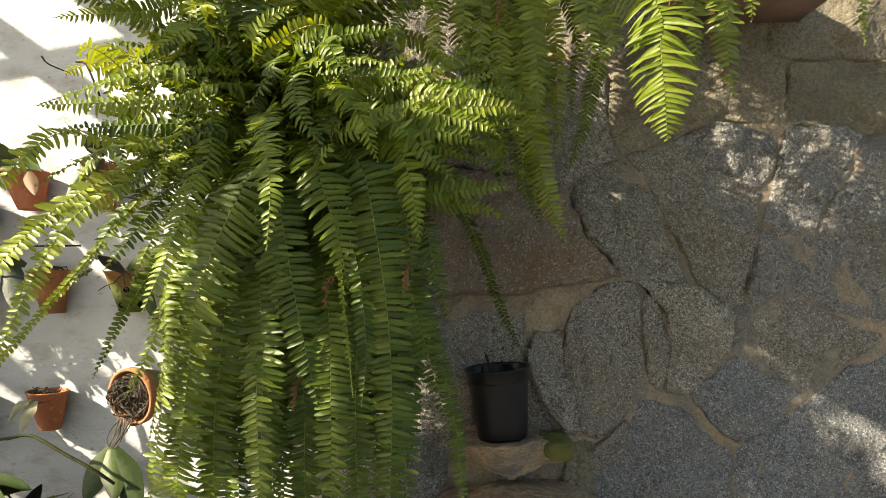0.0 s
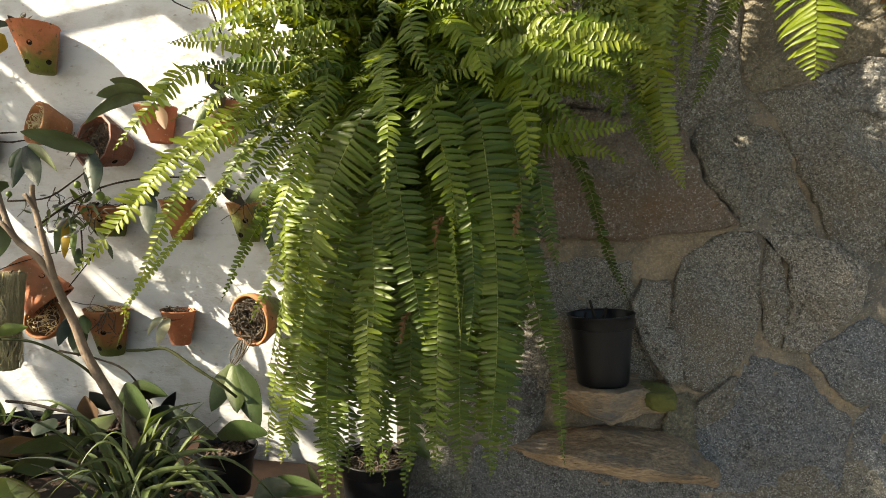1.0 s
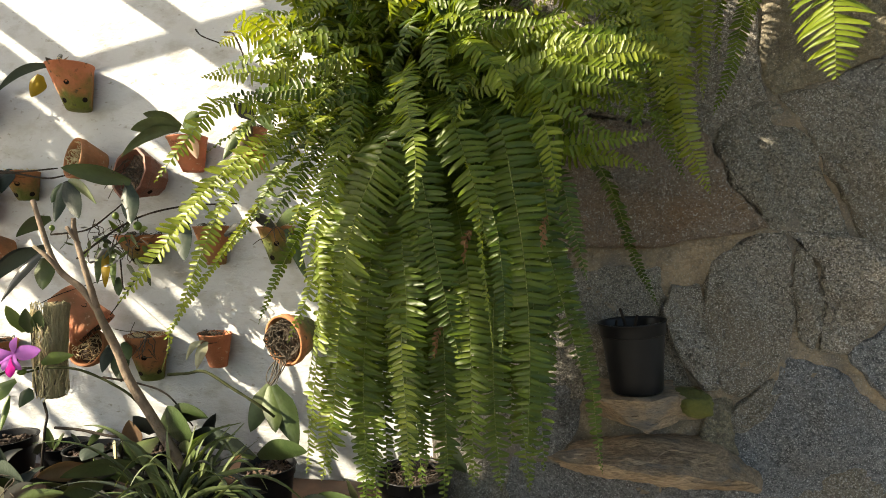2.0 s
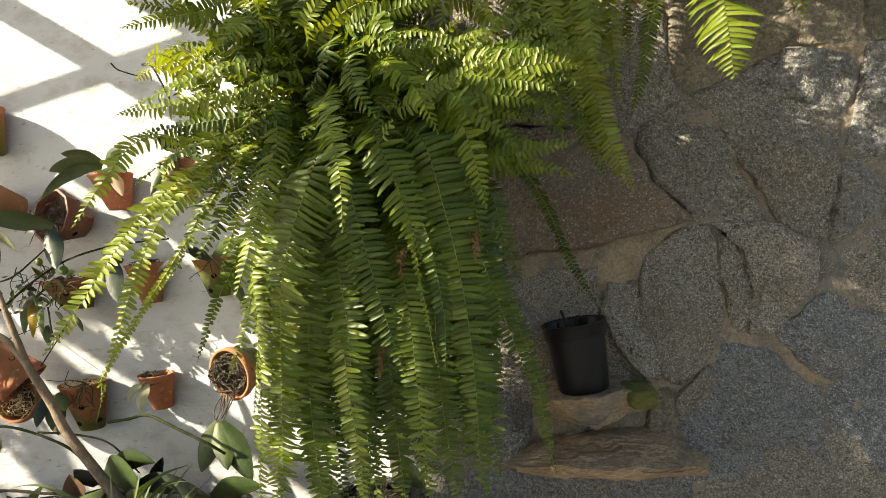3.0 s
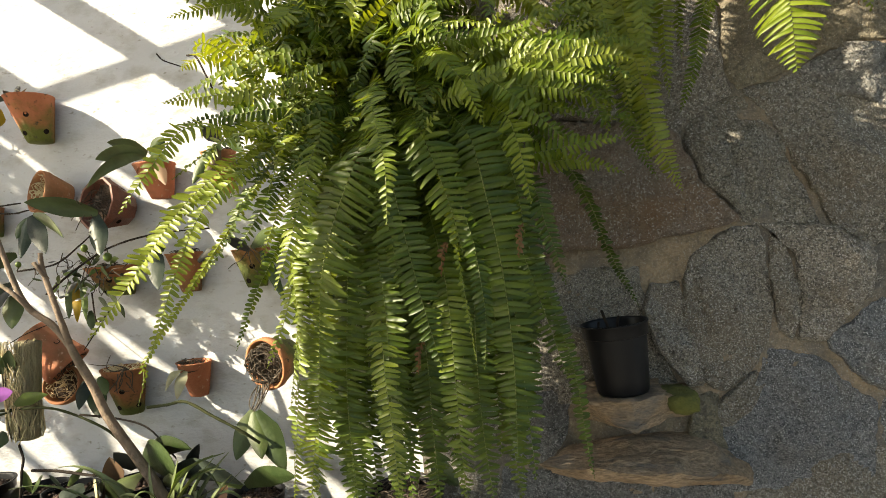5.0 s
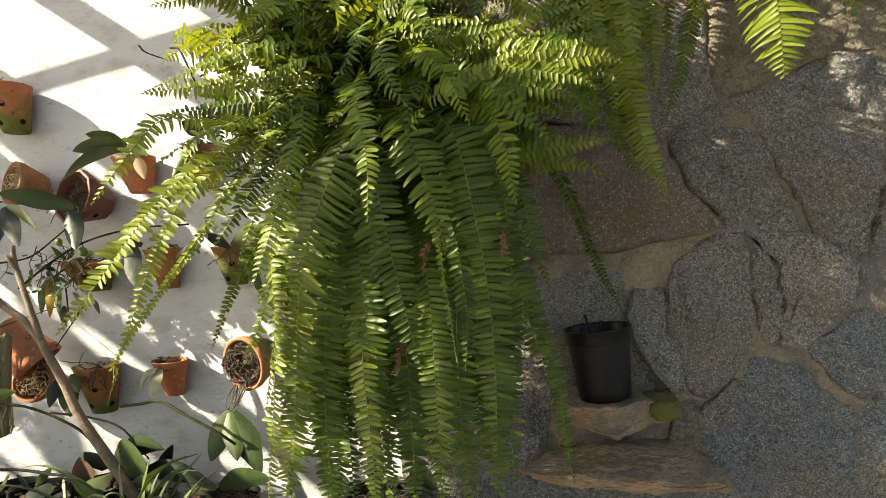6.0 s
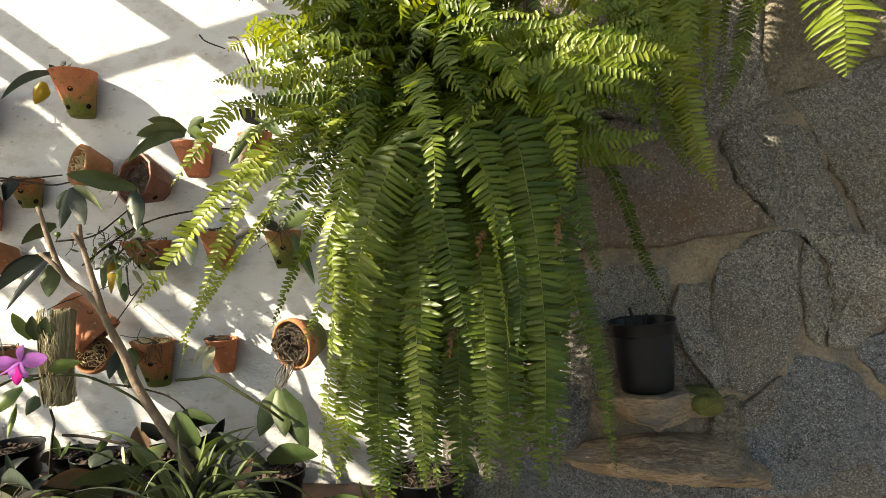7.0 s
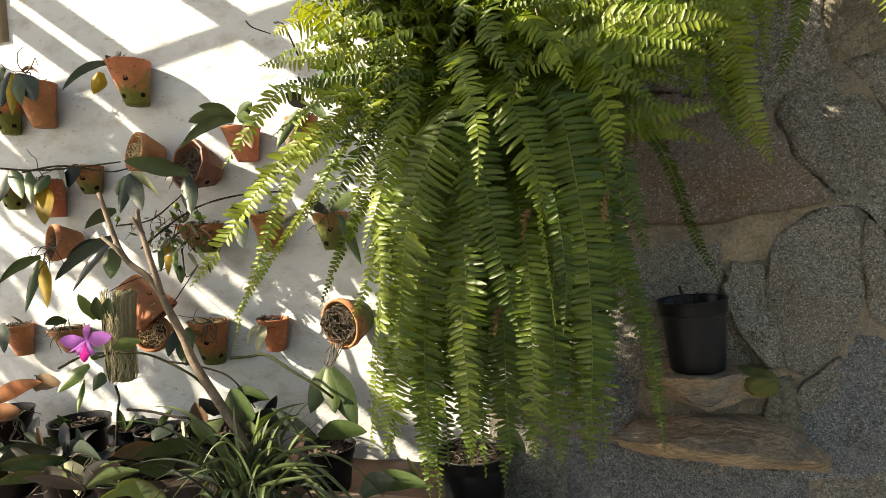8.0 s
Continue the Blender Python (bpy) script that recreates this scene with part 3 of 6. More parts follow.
split_rock([(-0.071, 1.360, 0.998), (0.044, 1.300, 1.002), (0.180, 1.300, 0.991), (0.266, 1.340, 0.967), (0.378, 1.450, 0.918), (0.017, 1.530, 0.981), (0.223, 1.530, 1.012), (0.315, 1.530, 1.001), (0.394, 1.530, 0.921),
            (-0.058, 1.370, 0.976), (0.048, 1.320, 0.970), (0.181, 1.320, 0.962), (0.269, 1.360, 0.945), (0.375, 1.460, 0.904), (0.009, 1.530, 0.891), (0.304, 1.530, 0.872)], rng, ledge, 0.011)
split_rock([(0.035, 1.345, 1.128), (0.125, 1.312, 1.128), (0.195, 1.350, 1.134), (0.205, 1.53, 1.134), (0.03, 1.53, 1.130), (0.028, 1.42, 1.128), (0.125, 1.312, 1.066), (0.050, 1.40, 1.085), (0.200, 1.390, 1.070), (0.03, 1.53, 1.04), (0.21, 1.53, 1.04)], rng, ledge, 0.008)
split_rock([(0.19, 1.385, 1.120), (0.268, 1.42, 1.108), (0.285, 1.53, 1.112), (0.17, 1.53, 1.122), (0.195, 1.395, 1.070), (0.25, 1.42, 1.066), (0.28, 1.53, 1.04), (0.18, 1.53, 1.04)], rng, ledge, 0.005)
bm = bmesh.new()
bmesh.ops.create_icosphere(bm, subdivisions=4, radius=1.0)
for v in bm.verts:
    lump = noise.noise_vector(v.co * 2.2) * 0.007 + noise.noise_vector(v.co * 9) * 0.003
    v.co = Vector((0.236 + 0.040 * math.copysign(abs(v.co.x) ** 0.6, v.co.x), 1.440 + v.co.y * 0.055, 1.096 + 0.026 * math.copysign(abs(v.co.z) ** 0.7, v.co.z) - 0.10 * (v.co.x * 0.04))) + lump
part("moss_cushion", bm, MOSS, ledge, "olive green moss cushion")

# ==== pots ====
def nursery_pot(m, r, h, label, group="", soil=True, tag=False):
    """A black plastic pot with a rolled rim band, its foot at the pose m."""
    t = thing("plastic_pot", label, "pot", group)
    t.matrix_world = m
    prof = [(0, 0.004), (r * 0.72, 0.004), (r * 0.75, 0), (r * 0.78, 0.004), (r * 0.93, h * 0.80), (r * 0.935, h * 0.81), (r * 0.97, h * 0.815), (r * 0.985, h * 0.82),
            (r * 0.995, h * 0.975), (r * 1.03, h * 0.98), (r * 1.03, h), (r * 0.985, h), (r * 0.955, h * 0.97), (r * 0.90, h * 0.8), (r * 0.74, 0.012), (0, 0.012)]
    body = part("pot_body", lathe(prof), BLACK, t)
    if soil:
        bm = lathe([(r * 0.93, h * 0.84), (r * 0.6, h * 0.87), (r * 0.3, h * 0.88), (0, h * 0.885)], 24)
        for v in bm.verts:
            v.co.z += noise.noise(v.co * 60) * 0.008
        mulch = part("potting_bark", bm, BARKMIX, t, "brown bark potting mix")
        q, bm = random.Random(int(1000 * (r + h + m.translation.x))), bmesh.new()
        for i in range(60):
            a, d, s = q.uniform(0, 6.28), r * 0.87 * math.sqrt(q.random()), q.uniform(0.003, 0.009)
            k = box_bm((-s, -s * 0.6, -s * 0.4), (s, s * 0.6, s * 0.4), s * 0.15)
            k.transform(pose(d * math.cos(a), d * math.sin(a), h * 0.885 + s * 0.2, q.uniform(-50, 50), q.uniform(-50, 50), q.uniform(0, 360)))
            me = bpy.data.meshes.new("chip")
            k.to_mesh(me)
            k.free()
            bm.from_mesh(me)
            bpy.data.meshes.remove(me)
        tagged(part("loose_bark", bm, CHIPS, mulch), "loose brown bark chips", kind="stuff")
    if tag:
        bm = box_bm((r * 0.80, -0.014, h * 0.42), (r * 0.905, 0.014, h * 0.68))
        bm.transform(Matrix.Rotation(radians(-70), 4, "Z"))
        part("pot_tag", bm, LABEL, body, "small white tag")
    return t


shelf_pot = nursery_pot(pose(0.118, 1.390, 1.133, 0, -3.6, 0), 0.069, 0.148, "small black plastic nursery pot on a stone ledge", soil=False)
bm = lathe([(0.066, 0.118), (0.04, 0.121), (0, 0.122)], 20)
for v in bm.verts:
    v.co.z += noise.noise(v.co * 90) * 0.006
part("potting_bark", bm, BARKMIX, shelf_pot, "dark potting mix")
for a, b, c in (((-0.01, 0, 0.118), (-0.014, 0, 0.15), (-0.022, -0.004, 0.176)), ((0.004, 0, 0.118), (0.006, 0, 0.145), (0.012, -0.005, 0.160)), ((-0.03, 0, 0.118), (-0.035, -0.005, 0.14), (-0.03, -0.008, 0.153))):
    part("dry_stub", tube(bezier((a, b, c), 6), 0.004, 0.0028), TWIG, shelf_pot)


def dry_roots(parent, centre, radius, count, seed, back=9.0, high=0.02):
    """A mat of curled dead roots lying in a mouth about centre, z up from the parent."""
    q, bm = random.Random(seed), bmesh.new()
    for i in range(count):
        a, d, p = q.uniform(0, 6.28), radius * math.sqrt(q.random()), []
        for j in range(4):
            a += q.uniform(-0.9, 0.9)
            d = max(0.0, min(radius, d + q.uniform(-0.4, 0.4) * radius))
            p.append(Vector((centre[0] + d * math.cos(a), min(back, centre[1] + d * math.sin(a)), centre[2] + q.uniform(-0.2, 1.0) * high)))
        tube(smooth_line(p, 3), 0.0013, 0.0008, 4, bm)
    return tagged(part("dry_root_mat", bm, FIBRE if seed % 5 == 0 else ROOT, parent), "curled dry roots", kind="stuff")


def wall_pot(corner, w, h, mat, label, lean=0.0, mix=BARKMIX):
    """A clay pot with a flat back, hung on the white wall; corner: its upper corner against the wall, on the +x side."""
    t = thing("clay_wall_pot", label, "pot", "clay pots on the white wall")
    r = 0.43 * w
    t.matrix_world = pose(corner[0] - 0.30 * w, WHITE_Y - r - 0.003, corner[2] - h - (0.006 if corner[2] > 1.7 else 0), 0, lean, 0)
    def against(bm):
        """The cone leans so that its back touches the wall all the way down."""
        for v in bm.verts:
            v.co.y += 0.46 * r * (1 - v.co.z / h)
        return bm
    prof = [(0, 0.0), (r * 0.50, 0.0), (r * 0.54, 0.004), (r * 0.96, h - 0.006), (r, h - 0.003), (r, h), (r * 0.94, h), (r * 0.90, h - 0.006), (r * 0.86, h - 0.02), (r * 0.84, h - 0.022)]
    body = part("pot_body", against(lathe(prof, 40)), mat, t)
    bm = lathe([(r * 0.87, h - 0.018), (r * 0.5, h - 0.010), (0, h - 0.006)], 22)
    for v in bm.verts:
        v.co.z += noise.noise(v.co * 70) * 0.010
    part("potting_bark", bm, mix, t, "brown bark and dead roots")
    dry_roots(t, (0, 0, h - 0.010), r * 0.82, 26, int(1000 * (w + h) + 100 * corner[2]))
    for ang, z in ((-70, 0.55), (-150, 0.62), (-105, 0.18), (-20, 0.2)) if mat is CLAY_MOSSY else ():
        rr = r * (0.53 + 0.44 * z)
        # a closed disc on the pot, its dark colour in place of a shaded hole
        hole = lathe([(0.0072, -0.003), (0.0072, 0.0010), (0.0058, 0.0014), (0.0052, 0.0002), (0, 0.0002)], 16)
        a = radians(ang)
        hole.transform(Matrix.Translation((rr * math.cos(a), rr * math.sin(a) + 0.46 * r * (1 - z), h * z)) @ Vector((math.cos(a), math.sin(a), -0.38)).to_track_quat("Z", "Y").to_matrix().to_4x4())
        part("drain_hole", hole, HOLE_SHADE, body, "round disc coloured as the dark inside of a drain hole")
    return t


def side_pot(centre, r, depth, mat, label, aim=(-0.35, -1, 0.25), sides=36):
    """A clay pot fixed by its foot to the wall, its mouth facing outwards."""
    t = thing("clay_wall_pot", label, "pot", "clay pots on the white wall")
    d = Vector(aim).normalized()
    foot = Vector(centre) - d * depth
    t.matrix_world = Matrix.Translation(foot) @ d.to_track_quat("Z", "Y").to_matrix().to_4x4()
    h = depth
    prof = [(0, 0), (r * 0.60, 0.0), (r * 0.64, 0.004), (r * 0.97, h - 0.022), (r, h - 0.02), (r, h), (r * 0.91, h), (r * 0.87, h - 0.012), (r * 0.66, 0.02), (0, 0.02)]
    body = part("pot_body", lathe(prof, sides), mat, t, smooth=sides > 20)
    bm = lathe([(r * 0.85, h - 0.035), (r * 0.4, h - 0.022), (0, h - 0.018)], 20)
    for v in bm.verts:
        v.co.z += noise.noise(v.co * 60) * 0.016
    part("potting_bark", bm, BARKMIX, t, "dry bark and roots")
    dry_roots(t, (0, 0, h - 0.026), r * 0.80, 36, int(3000 * centre[0]) * 3 + 1, high=0.03)
    for ang in (-50, 40, 130, 220):
        a = radians(ang)
        # same closed disc, the dark of the opening painted on
        hole = lathe([(0.0075, -0.003), (0.0075, 0.0010), (0.006, 0.0014), (0.0055, 0.0002), (0, 0.0002)], 16)
        hole.transform(Matrix.Translation((r * 0.82 * math.cos(a), r * 0.82 * math.sin(a), h * 0.52)) @ Vector((math.cos(a), math.sin(a), -0.3)).to_track_quat("Z", "Y").to_matrix().to_4x4())
        part("drain_hole", hole, HOLE_SHADE, body, "round disc coloured as the dark inside of a drain hole")
    return t


WALL_POTS = [
    ((-1.384, 1.640, 2.000), 0.150, 0.125, CLAY_MOSSY, "tapered terracotta wall pot, green with moss below", 0),
    ((-1.748, 1.640, 1.976), 0.150, 0.135, CLAY, "plain orange terracotta pot on the white wall", 0),
    ((-1.904, 1.640, 1.947), 0.120, 0.115, CLAY_MOSSY, "mossy terracotta pot with drooping orchid leaves", 0),
    ((-1.025, 1.640, 1.772), 0.130, 0.095, CLAY, "small terracotta pot under glossy orchid leaves", 0),
    ((-0.842, 1.640, 1.785), 0.110, 0.110, CLAY, "terracotta pot half hidden by fern fronds", 0),
    ((-1.594, 1.640, 1.702), 0.120, 0.085, CLAY_MOSSY, "squat terracotta pot with a mossy foot", 0),
    ((-1.748, 1.640, 1.665), 0.115, 0.120, CLAY, "terracotta pot with a yellowed orchid leaf", 0),
    ((-1.918, 1.640, 1.664), 0.110, 0.085, CLAY_MOSSY, "stained terracotta pot with grey leaves", 0),
    ((-1.169, 1.640, 1.495), 0.160, 0.085, CLAY_MOSSY, "wide terracotta bowl with trailing greenery", 0),
    ((-0.970, 1.640, 1.514), 0.115, 0.110, CLAY, "terracotta pot with a grey-green orchid leaf", 0),
    ((-0.769, 1.640, 1.508), 0.120, 0.105, CLAY_MOSSY, "terracotta pot wholly green with moss", 0),
    ((-1.930, 1.640, 1.196), 0.115, 0.105, CLAY, "stained terracotta pot low on the white wall", 0),
    ((-1.700, 1.640, 1.185), 0.140, 0.080, CLAY, "low terracotta pot behind the purple flower", 0),
    ((-1.180, 1.640, 1.207), 0.140, 0.135, CLAY_MOSSY, "tall mossy terracotta pot with round holes", 2),
    ((-0.979, 1.640, 1.211), 0.110, 0.100, CLAY, "small terracotta pot with a pale hanging leaf", 3),
]
for corner, w, h, mat, label, lean in WALL_POTS:
    wall_pot(corner, w, h, mat, label, lean)
side_pot((-1.404, 1.560, 1.722), 0.060, 0.085, CLAY, "round terracotta pot lying with its mouth outwards", (-0.5, -1, 0.25))
side_pot((-1.216, 1.550, 1.670), 0.075, 0.095, CLAY_DARK, "faceted dark brown clay pot with its mouth outwards", (-0.3, -1, 0.2), 10)
side_pot((-1.741, 1.560, 1.463), 0.058, 0.085, CLAY, "round terracotta pot tipped sideways with orchid roots", (-0.5, -1, 0.1))
side_pot((-0.768, 1.550, 1.201), 0.070, 0.095, CLAY_MOSSY, "terracotta pot tipped forward, full of tangled roots", (-0.38, -1, -0.10))
side_pot((-1.346, 1.550, 1.226), 0.064, 0.140, CLAY, "large terracotta pot hung mouth down beside a cork log", (0.60, 0.22, -0.77))
side_pot((-1.389, 1.560, 1.176), 0.055, 0.085, CLAY, "small terracotta pot behind the tree stem", (0.1, -1, 0.3))

# ==== ferns ====
def frond(parent, ctrl, width, mat, rng, roll=0.0, twist=0.0, spacing=0.0090, dead=False, face=0.0, normal=None, neat=1.0, taper=0.62, slim=0.0):
    """One fern frond along a Bezier curve: a tapered rachis and paired leaflets with a fold at the midrib.
    normal: the way its upper face looks, and then ctrl are points of the line itself; neat: how unruly the leaflets are; taper: where the tip begins; slim: how much it narrows on its way."""
    n = 40
    if normal:
        fine = smooth_line(ctrl, 12)
        line = [fine[round(i * (len(fine) - 1) / n)] for i in range(n + 1)]
    else:
        line = bezier(ctrl, n)
    run = [0.0]
    for a, b in zip(line, line[1:]):
        run.append(run[-1] + (b - a).length)
    length = run[-1]
    h = Vector((ctrl[-1][0] - ctrl[0][0], ctrl[-1][1] - ctrl[0][1], 0))
    side0 = (h.cross(Vector((0, 0, 1))) if h.length > 0.05 else Vector((1, 0, 0))).normalized()
    turn = math.atan2(-side0.y, side0.x)
    turn = (turn - math.pi if turn > math.pi / 2 else turn + math.pi if turn < -math.pi / 2 else turn) * face
    verts, faces, slots = [], [], []
    def at(s):
        d = s * length
        i = min(n - 1, max(0, int(np.searchsorted(run, d)) - 1))
        u = (d - run[i]) / max(1e-6, run[i + 1] - run[i])
        t = (line[min(i + 2, n)] - line[max(i - 1, 0)]).normalized()
        return line[i].lerp(line[i + 1], u), t
    prev = None
    for i in range(0, n + 1, 2):
        p, t = at(i / n)
        sd = t.orthogonal().normalized() if prev is None else (prev - t * prev.dot(t)).normalized()
        prev = sd
        up, r = t.cross(sd), 0.0016 * (1 - 0.8 * i / n)
        k = len(verts)
        verts += [p + sd * r, p + up * r, p - sd * r, p - up * r]
        if i:
            for j in range(4):
                faces.append((k - 4 + j, k - 4 + (j + 1) % 4, k + (j + 1) % 4, k + j))
                slots.append(1)
    count = int(length * 0.94 / spacing)
    stations = ((0.0, 0.70), (0.07, 1.0), (0.40, 1.0), (0.72, 0.88), (0.92, 0.56), (1.0, 0.10))
    lift0, curl0, lean0 = rng.uniform(-0.05, 0.30), rng.uniform(0.05, 0.45), rng.uniform(-0.06, 0.14)
    phase = rng.uniform(0, 6.28)
    for i in range(count):
        s = 0.06 + 0.94 * (i + 0.5) / count
        p, t = at(s)
        ang = roll + twist * s + turn * min(1.0, 2.2 * s)
        lat0 = t.cross(normal) if normal else side0 - t * side0.dot(t)
        lat0 = lat0.normalized()
        up0 = lat0.cross(t).normalized()
        lat = lat0 * math.cos(ang) + up0 * math.sin(ang)
        up = lat.cross(t).normalized()
        if up.z + up.y * -0.6 < 0:
            up = -up
        grow = min(1.0, 0.45 + s * 2.2) * max(0.05, 1 - max(0.0, (s - taper) / (1 - taper)) ** 1.8) ** 0.8
        if normal:
            grow *= 1 - slim * max(0.0, (s - 0.4) / 0.6)
        for sign in (-1, 1):
            if rng.random() < 0.025:
                continue
            ln = width / 2 * grow * rng.uniform(0.9, 1.07)
            w = spacing * 0.44 * min(1.0, 0.5 + grow * 0.6) * rng.uniform(0.9, 1.12)
            fwd = 0.04 + lean0 + 0.30 * s ** 3 + rng.uniform(-0.10, 0.10) * neat + 0.05 * math.sin(11 * s + phase)
            lift, curl = lift0 + rng.uniform(-0.30, 0.30) * neat, curl0 + rng.uniform(-0.35, 0.5) * neat
            tw = rng.uniform(-0.9, 0.9) * neat
            base = p + t * (spacing * 0.25 * sign)
            k = len(verts)
            for u, ww in stations:
                c = base + lat * (sign * ln * u) + t * (ln * (fwd * u + 0.10 * u * u)) + up * (ln * (lift * u - curl * u * u))
                across = (t + up * (tw * u)).normalized()
                verts += [c - across * w * ww + up * (0.0016 * (1 - u)), c - up * 0.0008, c + across * w * ww * 0.95 + up * (0.0016 * (1 - u))]
            for a in range(len(stations) - 1):
                b = k + 3 * a
                faces += [(b, b + 1, b + 4, b + 3), (b + 1, b + 2, b + 5, b + 4)]
                slots += [0, 0]
    me = bpy.data.meshes.new("frond")
    me.from_pydata([tuple(v) for v in verts], [], faces)
    me.materials.append(mat)
    me.materials.append(DEADFERN if dead else RACHIS)
    me.polygons.foreach_set("material_index", slots)
    me.polygons.foreach_set("use_smooth", [True] * len(faces))
    ob = new("frond", me)
    ob.parent = parent
    return ob


def frond_to(parent, crown, tip, width, mat, rng, rise=0.12, out=0.45, hang=0.5, roll=0.0, twist=0.0, spacing=0.0090, face=0.0):
    """A frond that leaves the crown, arches and comes down upon its tip."""
    c = Vector(crown) + Vector((rng.uniform(-0.05, 0.05), rng.uniform(-0.04, 0.04), rng.uniform(-0.03, 0.03)))
    tip = Vector(tip)
    h = Vector((tip.x - c.x, tip.y - c.y, 0))
    p1 = c + h * out + Vector((rng.uniform(-0.03, 0.03), 0, rise))
    top = max(c.z + rise * 0.6, tip.z + 0.02)
    p2 = tip - h * 0.06 + Vector((0, 0, (top - tip.z) * hang)) + Vector((rng.uniform(-0.05, 0.05), rng.uniform(-0.04, 0.04), 0))
    return frond(parent, (c, p1, p2, tip), width, mat, rng, roll, twist, spacing, face=face)


rng = random.Random(21)
CROWN = Vector((-0.356, 1.220, 1.786))
fern = thing("hanging_fern", "large lush Boston fern with long arching and hanging fronds", "fern")
bm = lathe([(0, 0), (0.075, 0), (0.08, 0.005), (0.115, 0.145), (0.118, 0.15), (0.105, 0.15), (0.09, 0.12), (0, 0.12)], 36)
bm.transform(Matrix.Translation(CROWN + Vector((0, 0.05, -0.15))))
part("fern_pot", bm, BLACK, fern, "dark pot hidden under the fronds")
part("hanger_hook", tube(bezier((CROWN + Vector((0, 0.05, -0.05)), CROWN + Vector((0, 0.15, 0.0)), CROWN + Vector((0, STONE_Y + 0.01 - CROWN.y, -0.02))), 8), 0.005, 0.005), PANE, fern)

def trained(points, width, mat, roll, rooted=True, plant=None, crown=None, pitch=None):
    """A frond whose face looks out over the terrace, along the points; rooted: it comes from the crown behind them."""
    p, c = [Vector(q) for q in points], crown or CROWN
    if rooted:
        b = p[0]
        start = c + Vector((0.25 * (b.x - c.x) + rng.uniform(-0.03, 0.03), rng.uniform(-0.04, 0.04), rng.uniform(-0.03, 0.02)))
        if (b - start).length > 0.12:
            p.insert(0, start.lerp(b, 0.55) + Vector((0, 0.03, 0.02)))
        p.insert(0, start)
    way = Vector((rng.uniform(-0.45, 0.10), -1, 0.35 + rng.uniform(-0.2, 0.2)))
    length = sum((b - a).length for a, b in zip(p, p[1:]))
    return frond(plant or fern, p, width, mat, rng, roll * rng.choice((-1, 1)) if roll < 0.6 else roll, rng.uniform(-0.25, 0.25), pitch or 0.0074 + 0.026 * width, normal=way, neat=1.0, taper=max(0.62, 1 - 0.15 / length), slim=0.0 if pitch else 0.38 if length > 0.6 else 0.12)


# the fronds in front, each along its own arch; well-lit ones get lighter greens
trained(((-0.257, 0.950, 1.714), (-0.224, 0.850, 1.639), (-0.200, 0.780, 1.577), (-0.199, 0.760, 1.509)), 0.055, FERN_YELLOW_LIT, 0.10)
trained(((-0.363, 0.980, 1.645), (-0.372, 0.930, 1.564), (-0.384, 0.900, 1.497), (-0.402, 0.880, 1.435)), 0.050, FERN_YELLOW_LIT, 0.30)
trained(((-0.426, 1.000, 1.442), (-0.436, 0.980, 1.385), (-0.466, 0.960, 1.308)), 0.038, FERN_YELLOW_LIT, 0.20)
trained(((-0.424, 1.000, 1.699), (-0.471, 0.920, 1.665), (-0.504, 0.880, 1.633), (-0.533, 0.860, 1.606)), 0.039, FERN_YELLOW_LIT, 0.35)
trained(((-0.492, 1.020, 1.697), (-0.522, 0.900, 1.687), (-0.540, 0.840, 1.634), (-0.577, 0.800, 1.559)), 0.039, FERN_YELLOW_LIT, 0.30)
trained(((-0.340, 1.050, 1.821), (-0.424, 1.000, 1.807), (-0.504, 0.980, 1.782), (-0.606, 0.980, 1.752)), 0.045, FERN_YELLOW_LIT, 0.20)
trained(((-0.354, 1.050, 1.770), (-0.447, 1.020, 1.765), (-0.527, 1.000, 1.757), (-0.630, 1.000, 1.756)), 0.042, FERN_YELLOW_LIT, 0.20)
trained(((-0.403, 1.080, 1.744), (-0.515, 1.050, 1.734), (-0.627, 1.040, 1.726)), 0.046, FERN, 0.30)
trained(((-0.417, 1.100, 1.951), (-0.491, 1.050, 1.923), (-0.564, 1.050, 1.922), (-0.636, 1.050, 1.917)), 0.042, FERN, 0.90)
trained(((-0.398, 1.100, 1.918), (-0.466, 1.080, 1.879), (-0.522, 1.080, 1.844)), 0.050, FERN, 0.60)
trained(((-0.497, 1.000, 1.624), (-0.542, 0.950, 1.569), (-0.566, 0.900, 1.474), (-0.616, 0.880, 1.338)), 0.040, FERN_YELLOW_LIT, 0.30)
trained(((-0.568, 0.980, 1.600), (-0.595, 0.900, 1.519), (-0.627, 0.860, 1.451), (-0.676, 0.840, 1.387)), 0.047, FERN_YELLOW_LIT, 0.20)
trained(((-0.549, 1.000, 1.605), (-0.591, 0.950, 1.563), (-0.624, 0.920, 1.512), (-0.656, 0.920, 1.452)), 0.022, FERN_YELLOW_LIT, 0.80)
trained(((-0.488, 1.020, 1.606), (-0.501, 0.980, 1.558), (-0.513, 0.960, 1.513), (-0.550, 0.950, 1.465)), 0.040, FERN, 0.30)
trained(((-0.474, 1.050, 1.588), (-0.504, 1.020, 1.531), (-0.522, 1.000, 1.495)), 0.046, FERN, 0.40)
trained(((-0.442, 1.050, 1.596), (-0.464, 1.020, 1.529), (-0.481, 1.000, 1.468)), 0.029, FERN_YELLOW_LIT, 0.30)
trained(((-0.486, 1.060, 1.481), (-0.512, 1.040, 1.425), (-0.554, 1.030, 1.327)), 0.027, FERN, 0.70)
trained(((-0.421, 1.000, 1.659), (-0.428, 0.980, 1.625), (-0.441, 0.970, 1.585)), 0.032, FERN_YELLOW_LIT, 0.10)
